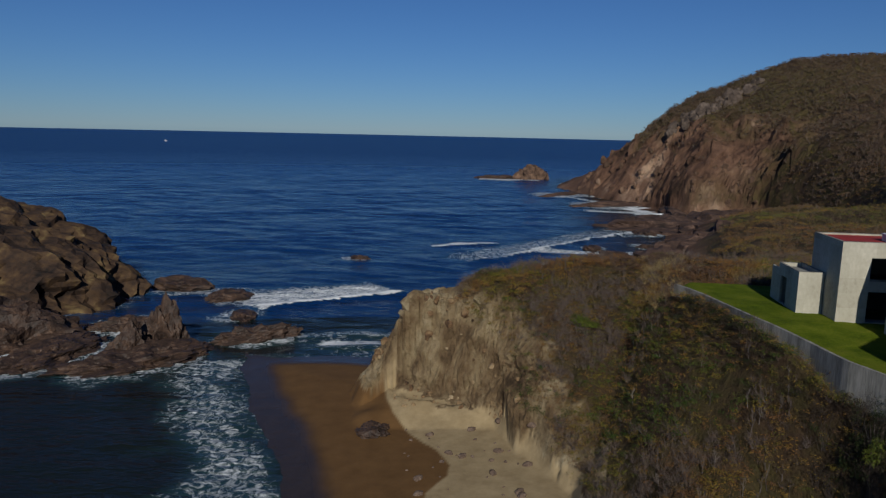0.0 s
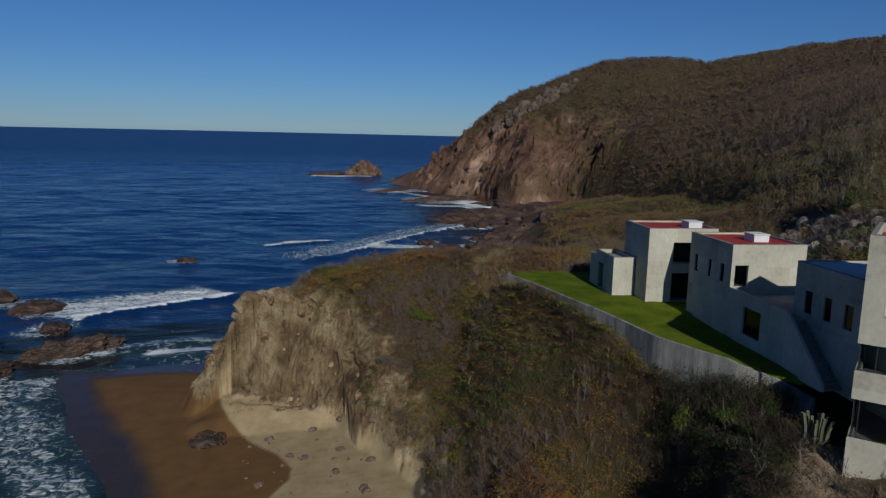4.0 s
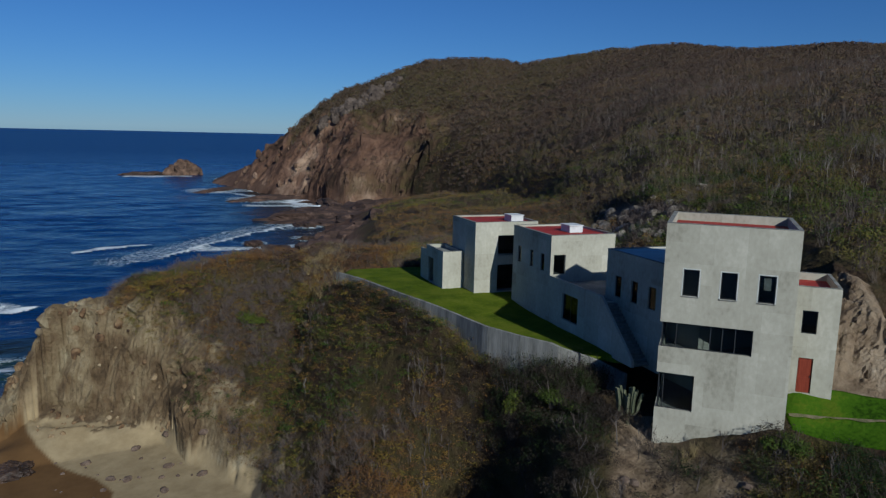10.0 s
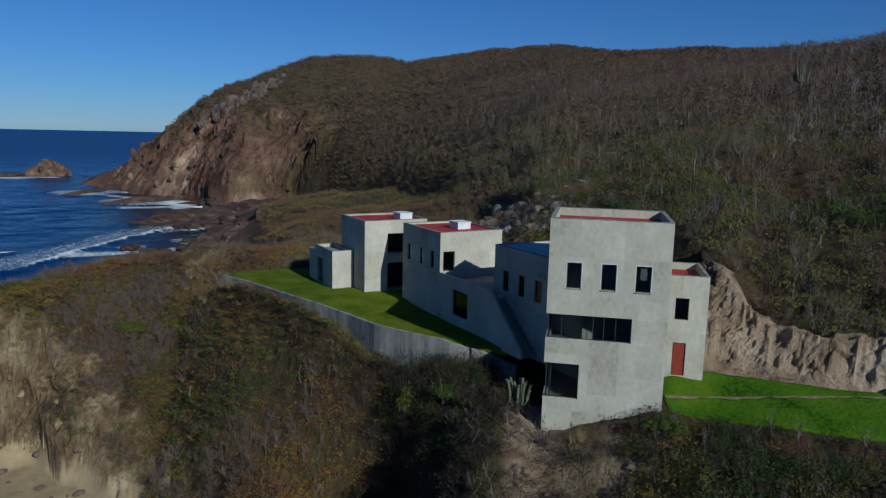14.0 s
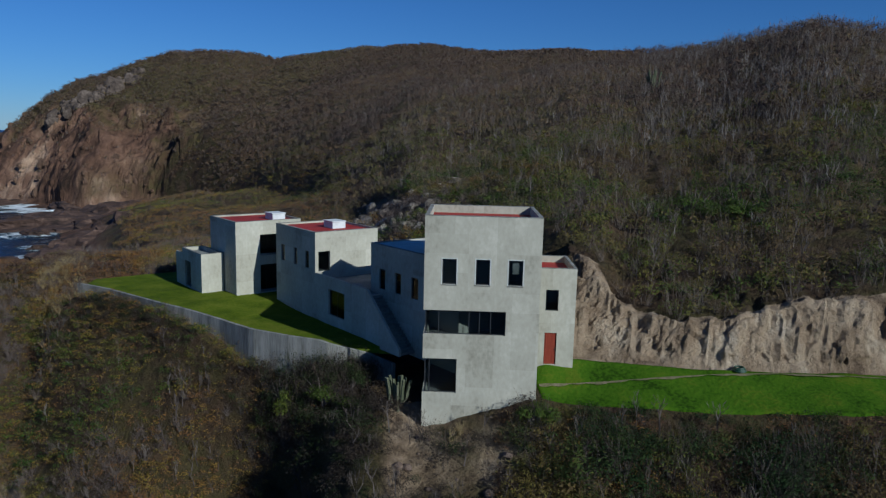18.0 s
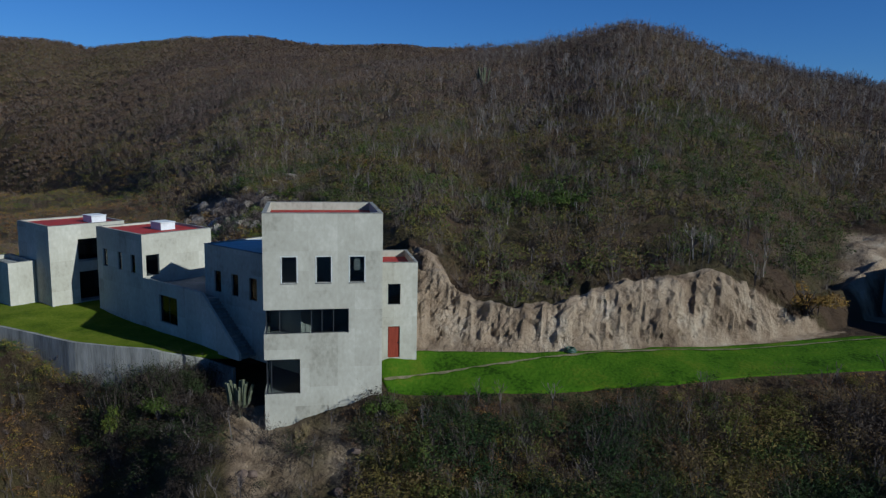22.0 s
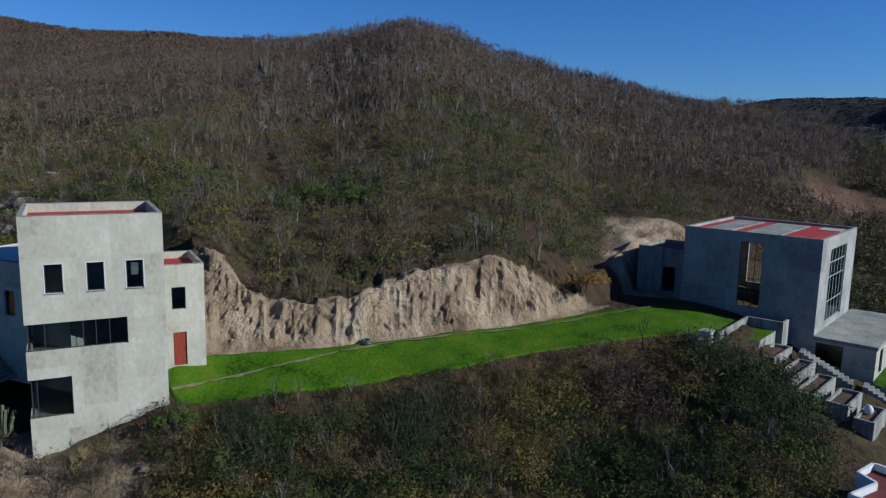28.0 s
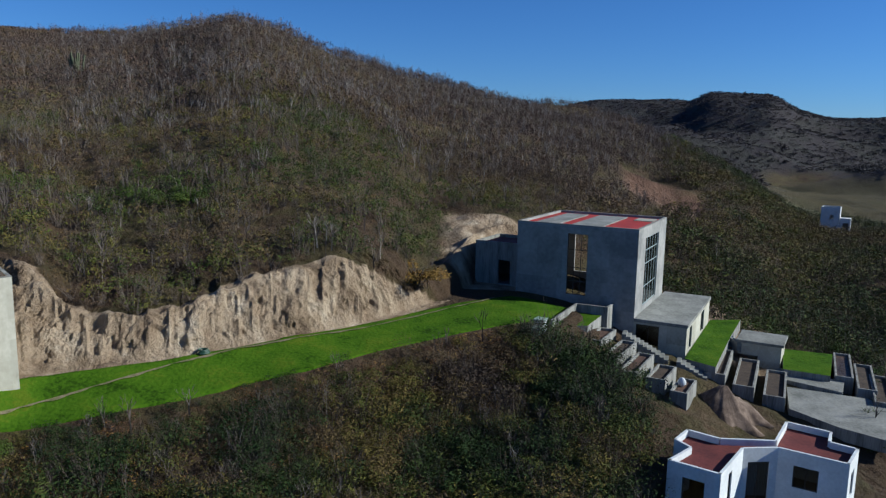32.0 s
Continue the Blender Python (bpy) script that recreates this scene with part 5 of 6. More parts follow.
def tone_of(p, rng, green=0.0, scale=0.07):
    """Drifts of green, ochre and grey-brown shrubs."""
    return np.clip(0.40 + green + 0.46 * fbm(p[:, 0] * scale, p[:, 1] * scale, 4, 101) + 0.22 * fbm(p[:, 0] * 0.012, p[:, 1] * 0.012, 2, 103) + rng.normal(0, 0.18, len(p)), 0, 1)


# the promontory and the slopes of the cove
def keep_near(x, y, z, az, r):
    d, top, side = spine_fall(x, y)
    bare = (x < np.interp(z, [3, 8, 12, 15], [10.0, 8.5, 5.0, 1.5]) + 2.6 * fbm(x * 0.2, y * 0.2, 3, 111)) & (z < 14.6 + 1.2 * fbm(x * 0.15, y * 0.15, 2, 112)) & (az > -14)
    rubble = (az < -40.8) & (az > -52.5) & (r > 37.5) & (r < 46.5)
    patch = fbm(x * 0.22, y * 0.22, 3, 113) > -0.8
    return (z > 3.2) & ~bare & clear_of_house(x, y, az, r) & patch & ~(rubble & (grng.uniform(0, 1, x.shape) < 0.7)) & ~((x < 1) & (z < 14))


P = spread_on(10500, -53, 4, 30, 104, keep_near, grng)
big = grng.uniform(0, 1, len(P)) ** 1.8
hs = np.stack([1.0 + 1.7 * big, 0.5 + 0.95 * big], 1)
right = step01(22, 30, P[:, 0])
hs *= (1.02 + 0.2 * right)[:, None]
paz, pr = -np.degrees(np.arctan2(P[:, 0], P[:, 1])), np.hypot(P[:, 0], P[:, 1])
# low along the foot of the retaining wall
by_wall = (P[:, 1] > 43) & (P[:, 1] < 56) & (P[:, 0] > wall_x(P[:, 1]) - 2.6)
hs *= np.where(by_wall, 0.62, 1.0)[:, None]
tone = 0.53 + 0.62 * fbm(P[:, 0] * 0.11, P[:, 1] * 0.13, 2, 101) + 0.2 * fbm(P[:, 0] * 0.4, P[:, 1] * 0.4, 2, 117) + grng.normal(0, 0.09, len(P)) + 0.2 * step01(86, 90, P[:, 1]) * (fbm(P[:, 0] * 0.3, P[:, 1] * 0.3, 2, 115) > -0.2)
low = (paz < -30.5 + grng.normal(0, 0.6, len(P))) & (pr < 53)
# the gully's shade is partly painted into these leaves
scatter("gully_thicket", P[low], CROWN, hs[low] * 1.15, np.clip(np.where(grng.uniform(0, 1, int(low.sum())) < 0.6, 0.04, 0.93) + grng.normal(0, 0.06, int(low.sum())), 0, 1), M_GULLY_SHADE, "dark thicket in the gully below the wall, its shade deepened in the colour", "shrubs", grng)
P, hs, tone = P[~low], hs[~low], tone[~low]
# drifts of leafless grey-brown brush
grey = fbm(P[:, 0] * 0.13, P[:, 1] * 0.15, 2, 119) + grng.normal(0, 0.12, len(P)) > 0.36
M_BRUSH = foliage_material("grey_brush_twigs", [(0.0, (0.060, 0.044, 0.038)), (0.5, (0.092, 0.066, 0.052)), (1.0, (0.13, 0.098, 0.080))], (0.125, 0.098, 0.084))
scatter("grey_brush", P[grey], [clump(grng, 40, 0.3, 46, 0.045, 1.05) for _ in range(5)], hs[grey], np.clip(grng.normal(0.4, 0.25, int(grey.sum())), 0, 1), M_BRUSH, "grey-brown leafless brush in drifts over the promontory", "shrubs", grng)
P, hs, tone = P[~grey], hs[~grey], tone[~grey]
scatter("promontory_scrub", P, NEAR, hs, np.clip(tone, 0, 1), M_SCRUB, "dense dry shrubs, brown and olive, over the promontory", "shrubs", grng)
U = spread_on(19000, -40, 4, 48, 104, keep_near, grng)
ub_ = grng.uniform(0.7, 1.3, len(U))
scatter("undergrowth", U, TUFT, np.stack([ub_, ub_ * 0.55], 1), np.clip(0.42 + 0.4 * fbm(U[:, 0] * 0.12, U[:, 1] * 0.12, 3, 118) + grng.normal(0, 0.12, len(U)), 0, 1), M_SCRUB, "dry low undergrowth between the promontory's shrubs", "undergrowth", grng)
U = spread_on(9000, -119, -50, 30, 60, lambda x, y, z, az, r: clear_of_house(x, y, az, r) & (r < curve(RIM, az)[0] - 0.1), grng)
ub_ = grng.uniform(0.6, 1.2, len(U))
scatter("slope_undergrowth", U, TUFT, np.stack([ub_, ub_ * 0.6], 1), np.clip(0.3 + 0.3 * fbm(U[:, 0] * 0.2, U[:, 1] * 0.2, 3, 122) + grng.normal(0, 0.12, len(U)), 0, 1), M_SCRUB, "dry ochre grass and low growth below the lawn", "undergrowth", grng)
P = spread_on(2500, -119, -52, 28, 60, lambda x, y, z, az, r: clear_of_house(x, y, az, r) & (r < curve(RIM, az)[0] - 0.4), grng)
big = grng.uniform(0, 1, len(P)) ** 1.3
hs = np.stack([1.7 + 2.8 * big, 1.2 + 2.0 * big], 1)
hs *= np.interp(curve(RIM, -np.degrees(np.arctan2(P[:, 0], P[:, 1])))[0] - np.hypot(P[:, 0], P[:, 1]), [0, 1.5, 4], [0.35, 0.62, 1.0])[:, None]
scatter("slope_scrub", P, CROWN, hs, np.clip(0.66 + 0.65 * fbm(P[:, 0] * 0.14, P[:, 1] * 0.14, 2, 104) + grng.normal(0, 0.2, len(P)), 0, 1), M_THICKET, "thick olive, brown and dark green bushes on the slope below the lawn", "shrubs", grng)


def lowland(p):
    """Shrubs stay low on the grassy saddle towards the headland."""
    az = -np.degrees(np.arctan2(p[:, 0], p[:, 1]))
    return (1 - 0.68 * step01(-40, -35, az) * step01(24, 18, p[:, 2]))[:, None]


# the hillside behind
def keep_hill(x, y, z, az, r):
    shelf_r, _ = curve(SHELF, az)
    el = np.degrees(np.arctan2(z - EYE[2], r))
    cut = (az < -37.8 + 0.8 * fbm(x * 0.1, y * 0.1, 2, 133)) & (az > -46.6) & (el > -12.8) & (el < -5.3) & (r > 66) & (r < 122) & (fbm(x * 0.12, y * 0.12, 2, 134) > -0.75)
    cut_a_ = (az < -87) & (az > -96.5) & (r > 70) & (r < 89)
    cut_b_ = (az < -100.8) & (az > -107.2) & (r > 134) & (r < 160)
    return clear_of_house(x, y, az, r) & ((r > shelf_r - 1.0) | (az > -53) | (az < -93)) & ~cut & ~cut_a_ & ~cut_b_ & (z > 4)


P = spread_on(7200, -120, -24, 50, 125, keep_hill, grng)
hs = np.stack([grng.uniform(1.4, 3.4, len(P)), grng.uniform(1.2, 2.8, len(P))], 1)
hs *= lowland(P)
scatter("hillside_scrub", P, HILLC, hs, np.clip(tone_of(P, grng, 0.03, 0.05) + 0.34 * step01(112, 66, np.hypot(P[:, 0], P[:, 1])) * step01(-58, -64, -np.degrees(np.arctan2(P[:, 0], P[:, 1]))) + 0.4 * step01(-98, -103, -np.degrees(np.arctan2(P[:, 0], P[:, 1]))), 0, 1), M_HILL, "dry brown and olive scrub on the hillside", "shrubs", grng)
P = spread_on(18000, -122, -24, 110, 300, lambda x, y, z, az, r: keep_hill(x, y, z, az, r) & (r < curve(CREST, az)[0] + 15), grng)
hs = np.stack([grng.uniform(2.2, 4.5, len(P)), grng.uniform(1.6, 3.4, len(P))], 1)
hs *= lowland(P)
scatter("upper_scrub", P, MIDC, hs, np.clip(0.85 * tone_of(P, grng, -0.12, 0.03) + 0.5 * step01(-104, -108, -np.degrees(np.arctan2(P[:, 0], P[:, 1]))) + 0.22 * step01(-39, -36, -np.degrees(np.arctan2(P[:, 0], P[:, 1]))) * step01(34, 22, P[:, 2]), 0, 1), M_DRY, "grey-brown leafless scrub high on the hill", "shrubs", grng)
P = spread_on(30000, -60, -14.5, 270, 470, lambda x, y, z, az, r: (z > 8) & (r < curve(CREST, az)[0] + 15) & (grng.uniform(0, 1, x.shape) < np.maximum(np.maximum(step01(-23.5, -30, az + 3 * fbm(x * 0.03, y * 0.03, 3, 122)), step01(20, 42, z + 14 * fbm(x * 0.02, y * 0.02, 3, 121))), 0.12)), grng)
hs = np.stack([grng.uniform(1.6, 3.4, len(P)), grng.uniform(1.0, 1.9, len(P))], 1)
scatter("headland_scrub", P, FARC, hs, 0.08 + 0.6 * tone_of(P, grng, -0.04, 0.02), M_DRY, "low brown scrub covering the far headland", "shrubs", grng)
P = spread_on(5200, -120, -26, 56, 250, lambda x, y, z, az, r: keep_hill(x, y, z, az, r) & (az < -38) & (fbm(x * 0.04, y * 0.04, 2, 131) > -0.3), grng)
hs = grng.uniform(1.6, 3.6, len(P))
scatter("bare_trees", P, TREES, np.stack([hs, hs], 1), np.clip(grng.normal(0.5, 0.28, len(P)), 0, 1), M_BARE, "thin grey leafless trees among the hillside scrub", "trees", grng)
P = spread_on(700, -118, -24, 28, 70, lambda x, y, z, az, r: clear_of_house(x, y, az, r) & (z > 4) & (r < curve(RIM, az)[0] - 1.0), grng)
hs = grng.uniform(1.6, 3.0, len(P))
scatter("bare_saplings", P, TREES, np.stack([hs, hs], 1), np.clip(grng.normal(0.4, 0.2, len(P)), 0, 1), M_BARE, "leafless grey saplings standing in the slope's scrub", "trees", grng)
P = spread_on(19000, -128, -86, 300, 1100, lambda x, y, z, az, r: (z > 14) | ((az > -111) & (z > 5)), grng)
hs = np.stack([grng.uniform(4, 8, len(P)), grng.uniform(1.2, 2.6, len(P))], 1)
scatter("far_woods", P, FARW, hs, tone_of(P, grng, 0.0, 0.006), M_FAR, "distant wooded hills, grey-brown with haze in the colour", "woods", grng)
P = spread_on(4200, -124, -104, 85, 300, lambda x, y, z, az, r: (z > 2) & (np.hypot(x - 212, y + 103) > 10) & ((r < 276) | (az > -110)) & ~((az > -107.2) & (r > 134) & (r < 160)), grng)
hs = np.stack([grng.uniform(3, 6.5, len(P)), grng.uniform(2, 4.5, len(P))], 1)
scatter("valley_shrubs", P, HILLC, hs, tone_of(P, grng, 0.42, 0.03), M_THICKET, "green and brown thicket running down to the valley", "shrubs", grng)

# shrubs that crowd the foot of the retaining wall, in the shade-darkened gully colours
wy = grng.uniform(37.5, 66, 330)
wo = grng.uniform(0.5, 2.6, 330)
P = np.stack([wall_x(wy) - wo, wy], 1)
P = np.concatenate([P, land(P[:, 0], P[:, 1])[:, None]], 1)
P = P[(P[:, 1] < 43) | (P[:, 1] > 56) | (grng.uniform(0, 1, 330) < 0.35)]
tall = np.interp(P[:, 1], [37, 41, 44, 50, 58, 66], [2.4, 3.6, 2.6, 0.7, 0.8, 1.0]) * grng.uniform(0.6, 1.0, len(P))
scatter("wall_foot_scrub", P, CROWN, np.stack([1.4 + 0.35 * tall, tall], 1), np.clip(np.where(grng.uniform(0, 1, len(P)) < 0.55, 0.08, 0.9) + grng.normal(0, 0.06, len(P)), 0, 1), M_GULLY_SHADE, "dark shrubs crowding the foot of the retaining wall, shade put into their colour", "shrubs", grng)

# the grassy saddle between the house and the headland
P = spread_on(4200, -38, -21, 94, 320, lambda x, y, z, az, r: (z > 3.5) & (z < 30) & clear_of_house(x, y, az, r), grng)
hs = np.stack([grng.uniform(1.6, 3.4, len(P)), grng.uniform(0.6, 1.5, len(P))], 1)
scatter("saddle_scrub", P, MIDC, hs, np.clip(0.5 + 0.35 * fbm(P[:, 0] * 0.04, P[:, 1] * 0.04, 3, 126) + grng.normal(0, 0.12, len(P)), 0, 1), M_SCRUB, "low olive and rust shrubs over the saddle", "shrubs", grng)
P = spread_on(1200, -34, -3, 50, 98, lambda x, y, z, az, r: keep_near(x, y, z, az, r) & (fbm(x * 0.3, y * 0.3, 2, 127) > 0.05), grng)
hs = grng.uniform(0.9, 2.0, len(P))
scatter("leafless_brush", P, TREES, np.stack([hs * 1.3, hs], 1), np.clip(grng.normal(0.32, 0.3, len(P)), 0, 1), M_BARE, "leafless twiggy brush among the promontory's shrubs", "shrubs", grng)
P = spread_on(2600, -112, -60, 95, 235, lambda x, y, z, az, r: keep_hill(x, y, z, az, r) & (z > 27) & (fbm(x * 0.03, y * 0.03, 2, 136) > -0.5), grng)
hs = grng.uniform(2.2, 4.4, len(P))
scatter("pale_trees", P, TREES, np.stack([hs, hs], 1), np.clip(grng.normal(0.8, 0.2, len(P)), 0, 1), M_BARE, "pale leafless trees high on the hillside", "trees", grng)

# ---- terraced garden beside the hall ----
GR = -25.0


def bed(x, y, z, length, width, high, rz=GR, label="raised concrete planting bed with dark soil", group="planting beds of the terrace", fill=None):
    """A raised bed: four low walls and its filling."""
    t = thing("planting_bed", pose(x, y, z - high, 0, 0, rz), label, "planting bed", group)
    w = 0.18
    part("wall", boxes((0, length, 0, w, 0, high)), M_CONC_OLD, t)
    part("wall", boxes((0, length, width - w, width, 0, high)), M_CONC_OLD, t)
    part("wall", boxes((0, w, w, width - w, 0, high)), M_CONC_OLD, t)
    part("wall", boxes((length - w, length, w, width - w, 0, high)), M_CONC_OLD, t)
    part("soil", boxes((w, length - w, w, width - w, 0, high - 0.22)), fill or M_BED, t, "dark planted soil")
    return t


def flight(x, y, z, n, rz, wide, rise, tread, label, down=True):
    t = thing("garden_stair", pose(x, y, z, 0, 0, rz), label, "stair", "garden stairs")
    for i in range(n):
        part("step", boxes((-wide / 2, wide / 2, i * tread, (i + 1) * tread + 0.03, -i * rise - 0.9, -i * rise), bevel=0.012), M_SLAB, t)
    return t


def low_wall(name, pts, z, high, label, thick=0.2):
    t = thing(name, pose(pts[0][0], pts[0][1], z - high, 0, 0, 0), label, "wall")
    for (x0, y0), (x1, y1) in zip(pts, pts[1:]):
        a = math.atan2(y1 - y0, x1 - x0)
        ln = math.hypot(x1 - x0, y1 - y0)
        ob = part("wall", boxes((-thick / 2 + 0.003, ln - thick / 2, -thick / 2, thick / 2, 0, high)), M_CONC_OLD, t)
        ob.matrix_local = Matrix.Translation((x0 - pts[0][0], y0 - pts[0][1], 0)) @ Matrix.Rotation(a, 4, "Z")
    return t


low_wall("garden_wall", [(59.0, -6.3), (65.3, -9.1), (64.2, -11.7), (66.0, -12.6)], 19.05, 2.6, "low pale concrete garden wall round a sunken lawn")
G_BEDS = [(58.9, -10.4, 17.4, 4.3, 1.5), (55.5, -11.1, 16.9, 5.8, 1.35), (53.9, -12.3, 16.4, 5.5, 1.35), (53.8, -14.5, 15.9, 3.9, 1.5), (52.4, -15.8, 15.4, 3.6, 1.3)]
M_BEDRED = material("red_mulch", [(0.05, 0.03, 0.022), (0.13, 0.07, 0.048)], 2.5, 0.95, 0.7)
for i, (x, y, z, ln, wd) in enumerate(G_BEDS):
    bed(x, y, z, ln, wd, 2.4, -27, fill=M_BEDRED if i % 2 == 0 else M_BED)
flight(62.7, -12.9, 17.2, 11, 164, 1.5, 0.19, 0.36, "short concrete garden stair running down past the beds")
flight(61.4, -17.4, 15.25, 7, 162, 1.5, 0.18, 0.36, "short concrete garden stair beside the lower lawn")
for i, (x, y, z, ln) in enumerate([(60.2, -21.2, 14.4, 8.2), (58.7, -23.1, 13.9, 8.4), (57.8, -25.3, 13.4, 7.6)]):
    bed(x, y, z, ln, 1.7, 2.2, -23, fill=M_BED)
flight(69.4, -24.9, 15.0, 12, 180 + 10, 1.5, 0.18, 0.34, "concrete garden stair between the beds and the pavilion")
tt = [(62.6, -18.4), (77.0, -25.0), (77.5, -28.4), (69.6, -24.6), (60.4, -20.4)]


def patch(name, pts, z, mat, label, category, thick=0.35):
    """A flat piece of ground of any outline."""
    bm = bmesh.new()
    top = [bm.verts.new((x, y, z)) for x, y in pts]
    bot = [bm.verts.new((x, y, z - thick)) for x, y in pts]
    bm.faces.new(top), bm.faces.new(bot[::-1])
    n = len(pts)
    for i in range(n):
        bm.faces.new([top[i], bot[i], bot[(i + 1) % n], top[(i + 1) % n]]).material_index = 1
    ob = part(name, bm, mat, None)
    ob.data.materials.append(M_CONC_OLD)
    return tagged(ob, label, category, kind="structure")


patch("lawn_3", tt, 15.0, M_GRASS, "small bright lawn beside the terrace room", "lawn", 1.2)
patch("lawn_4", [(72.0, -30.8), (70.6, -35.0), (63.7, -31.6), (65.3, -28.1)], 13.5, M_GRASS, "small square lawn among the terraces", "lawn", 1.2)
patch("lawn_5", [(60.0, -7.6), (64.8, -9.5), (64.0, -11.2), (60.2, -9.4)], 18.3, M_GRASS, "sunken square of lawn inside the garden wall", "lawn", 1.0)
patch("paved_court", [(62.6, -27.4), (59.6, -34.5), (51.0, -30.4), (53.6, -27.6), (57.2, -25.4)], 12.75, M_SLAB, "bare grey concrete court", "pavement", 1.0)
patch("paved_walk", [(67.4, -28.6), (64.0, -33.0), (61.0, -31.4), (64.8, -26.8)], 12.95, M_SLAB, "concrete walk between the lawns", "pavement", 1.0)
pav = thing("pavilion", pose(68.7, -24.9, 12.4, 0, 0, -27), "low flat-roofed concrete pavilion in the terraced garden", "pavilion")
part("roof", boxes((0, 4.2, -4.2, 0, 2.6, 2.85)), M_SLAB, pav, "bare concrete roof slab")
part("wall", boxes((0.3, 0.5, -4.0, -2.0, 0, 2.598)), M_CONC, pav)
part("wall", boxes((0.5, 4.0, -4.0, -3.8, 0, 2.598)), M_CONC, pav)
part("wall", boxes((3.8, 4.0, -3.8, -0.2, 0, 2.598)), M_CONC, pav)
part("wall", boxes((0.3, 0.5, -2.0, -0.2, 1.4, 2.598)), M_CONC, pav)
for i, (x, y, ln) in enumerate([(63.6, -33.0, 8.2), (60.8, -33.6, 8.0), (58.0, -33.6, 8.0)]):
    bed(x, y - 0.6, 13.4 - 0.15 * i, ln, 1.5, 1.6, -24, "narrow concrete basin with dark water-stained floor", "basins at the court", M_ROCKDARK if i == 0 else M_BED)

# heap of soil on the court's edge
bm = bmesh.new()
bmesh.ops.create_cone(bm, cap_ends=True, segments=48, radius1=3.5, radius2=0.3, depth=2.9)
bmesh.ops.subdivide_edges(bm, edges=bm.edges, cuts=3, use_grid_fill=True)
for v in bm.verts:
    n = noise.fractal(v.co * 0.55, 1.0, 2.1, 4)
    v.co.x *= 1 + 0.2 * n
    v.co.y *= 1 + 0.2 * n
    v.co.z += 0.3 * n + 0.1 * noise.noise(v.co * 2.3)
heap = part("soil_mound", bm, M_SOIL, None, smooth=True)
heap.matrix_world = pose(55.9, -19.6, 13.5)
tagged(heap, "tall heap of loose brown earth", "soil heap")

# utility box and sack
ub = thing("utility_box", pose(57.2, -5.4, 18.2, 0, 0, -25), "pale green utility box at the lawn's corner", "utility box")
M_PALEGREEN = material("pale_green_paint", [(0.20, 0.27, 0.22), (0.30, 0.36, 0.31)], 2, 0.6, 0.1)
part("body", boxes((0, 0.9, 0, 0.8, 0, 1.1)), M_WHITE, ub)
part("lid", boxes((-0.08, 0.98, -0.08, 0.88, 1.1, 1.22)), M_PALEGREEN, ub, "pale green lid")
part("side_box", boxes((-1.0, -0.05, 0.1, 0.7, 0, 0.75)), M_PALEGREEN, ub, "pale green side box")
bm = bmesh.new()
bmesh.ops.create_icosphere(bm, subdivisions=3, radius=0.3)
for v in bm.verts:
    v.co *= 1 + 0.18 * noise.noise(v.co * 3)
    v.co.z *= 1.2
sack = part("sack", bm, M_WHITE, None, smooth=True)
sack.matrix_world = pose(54.6, -16.0, 15.55)
tagged(sack, "white bulging sack on a planting bed", "sack")
tank = thing("hose_reel", pose(46.3, 18.3, 19.15), "coiled dark green hose on the lawn", "hose")
for k in range(3):
    bm = bmesh.new()
    for i in range(20):
        a = i / 20 * 6.283
        for j in range(6):
            b = j / 6 * 6.283
            bm.verts.new(((0.42 - 0.06 * k + 0.05 * math.cos(b)) * math.cos(a), (0.42 - 0.06 * k + 0.05 * math.cos(b)) * math.sin(a), 0.1 + 0.09 * k + 0.05 * math.sin(b)))
    bm.verts.ensure_lookup_table()
    for i in range(20):
        for j in range(6):
            bm.faces.new([bm.verts[i * 6 + j], bm.verts[((i + 1) % 20) * 6 + j], bm.verts[((i + 1) % 20) * 6 + (j + 1) % 6], bm.verts[i * 6 + (j + 1) % 6]])
    part("coil", bm, plain("hose_green", (0.02, 0.06, 0.035), 0.5), tank)

# ---- white house on the slope ----
WH = [(38.5, -10.8), (36.9, -13.2), (40.4, -15.6), (40.7, -17.7), (38.8, -20.8), (41.0, -22.4), (41.9, -21.2), (43.4, -22.0), (44.9, -19.8), (41.8, -17.9), (41.8, -14.7), (43.0, -13.1), (41.4, -11.9), (40.3, -12.5)]
WH = [(x * 1.057, y * 1.057) for x, y in WH]
WZ0, WZ1 = 10.6, 15.5
wc = Vector((43.0, -17.6, WZ0))
house = thing("white_house", Matrix.Translation(wc), "white rendered house with angled wings and a red-brown roof", "house")
HOLES = {0: [(0.9, 2.2, 2.3, 4.1)], 1: [(1.6, 2.3, 2.2, 4.3)], 2: [(0.35, 1.75, 1.4, 4.0)], 3: [(0.9, 2.3, 2.6, 4.0)], 4: [(0.9, 1.8, 2.4, 4.0)]}
for i, (x0, y0) in enumerate(WH):
    x1, y1 = WH[(i + 1) % len(WH)]
    ln = math.hypot(x1 - x0, y1 - y0)
    holes = [h for h in HOLES.get(i, []) if h[1] < ln]
    wl = part("wall", pierced(0, ln, 0, WZ1 - WZ0, 0.16, holes, front), M_WHITE, house)
    wl.matrix_local = Matrix.Translation((x0 - wc.x, y0 - wc.y, 0)) @ Matrix.Rotation(math.atan2(y1 - y0, x1 - x0), 4, "Z")
    for h in holes:
        window(wl, *h, front, bars=((h[0] + h[1]) / 2,) if i in (2, 3) else (), deep=0.08, flat=True, w=0.06)
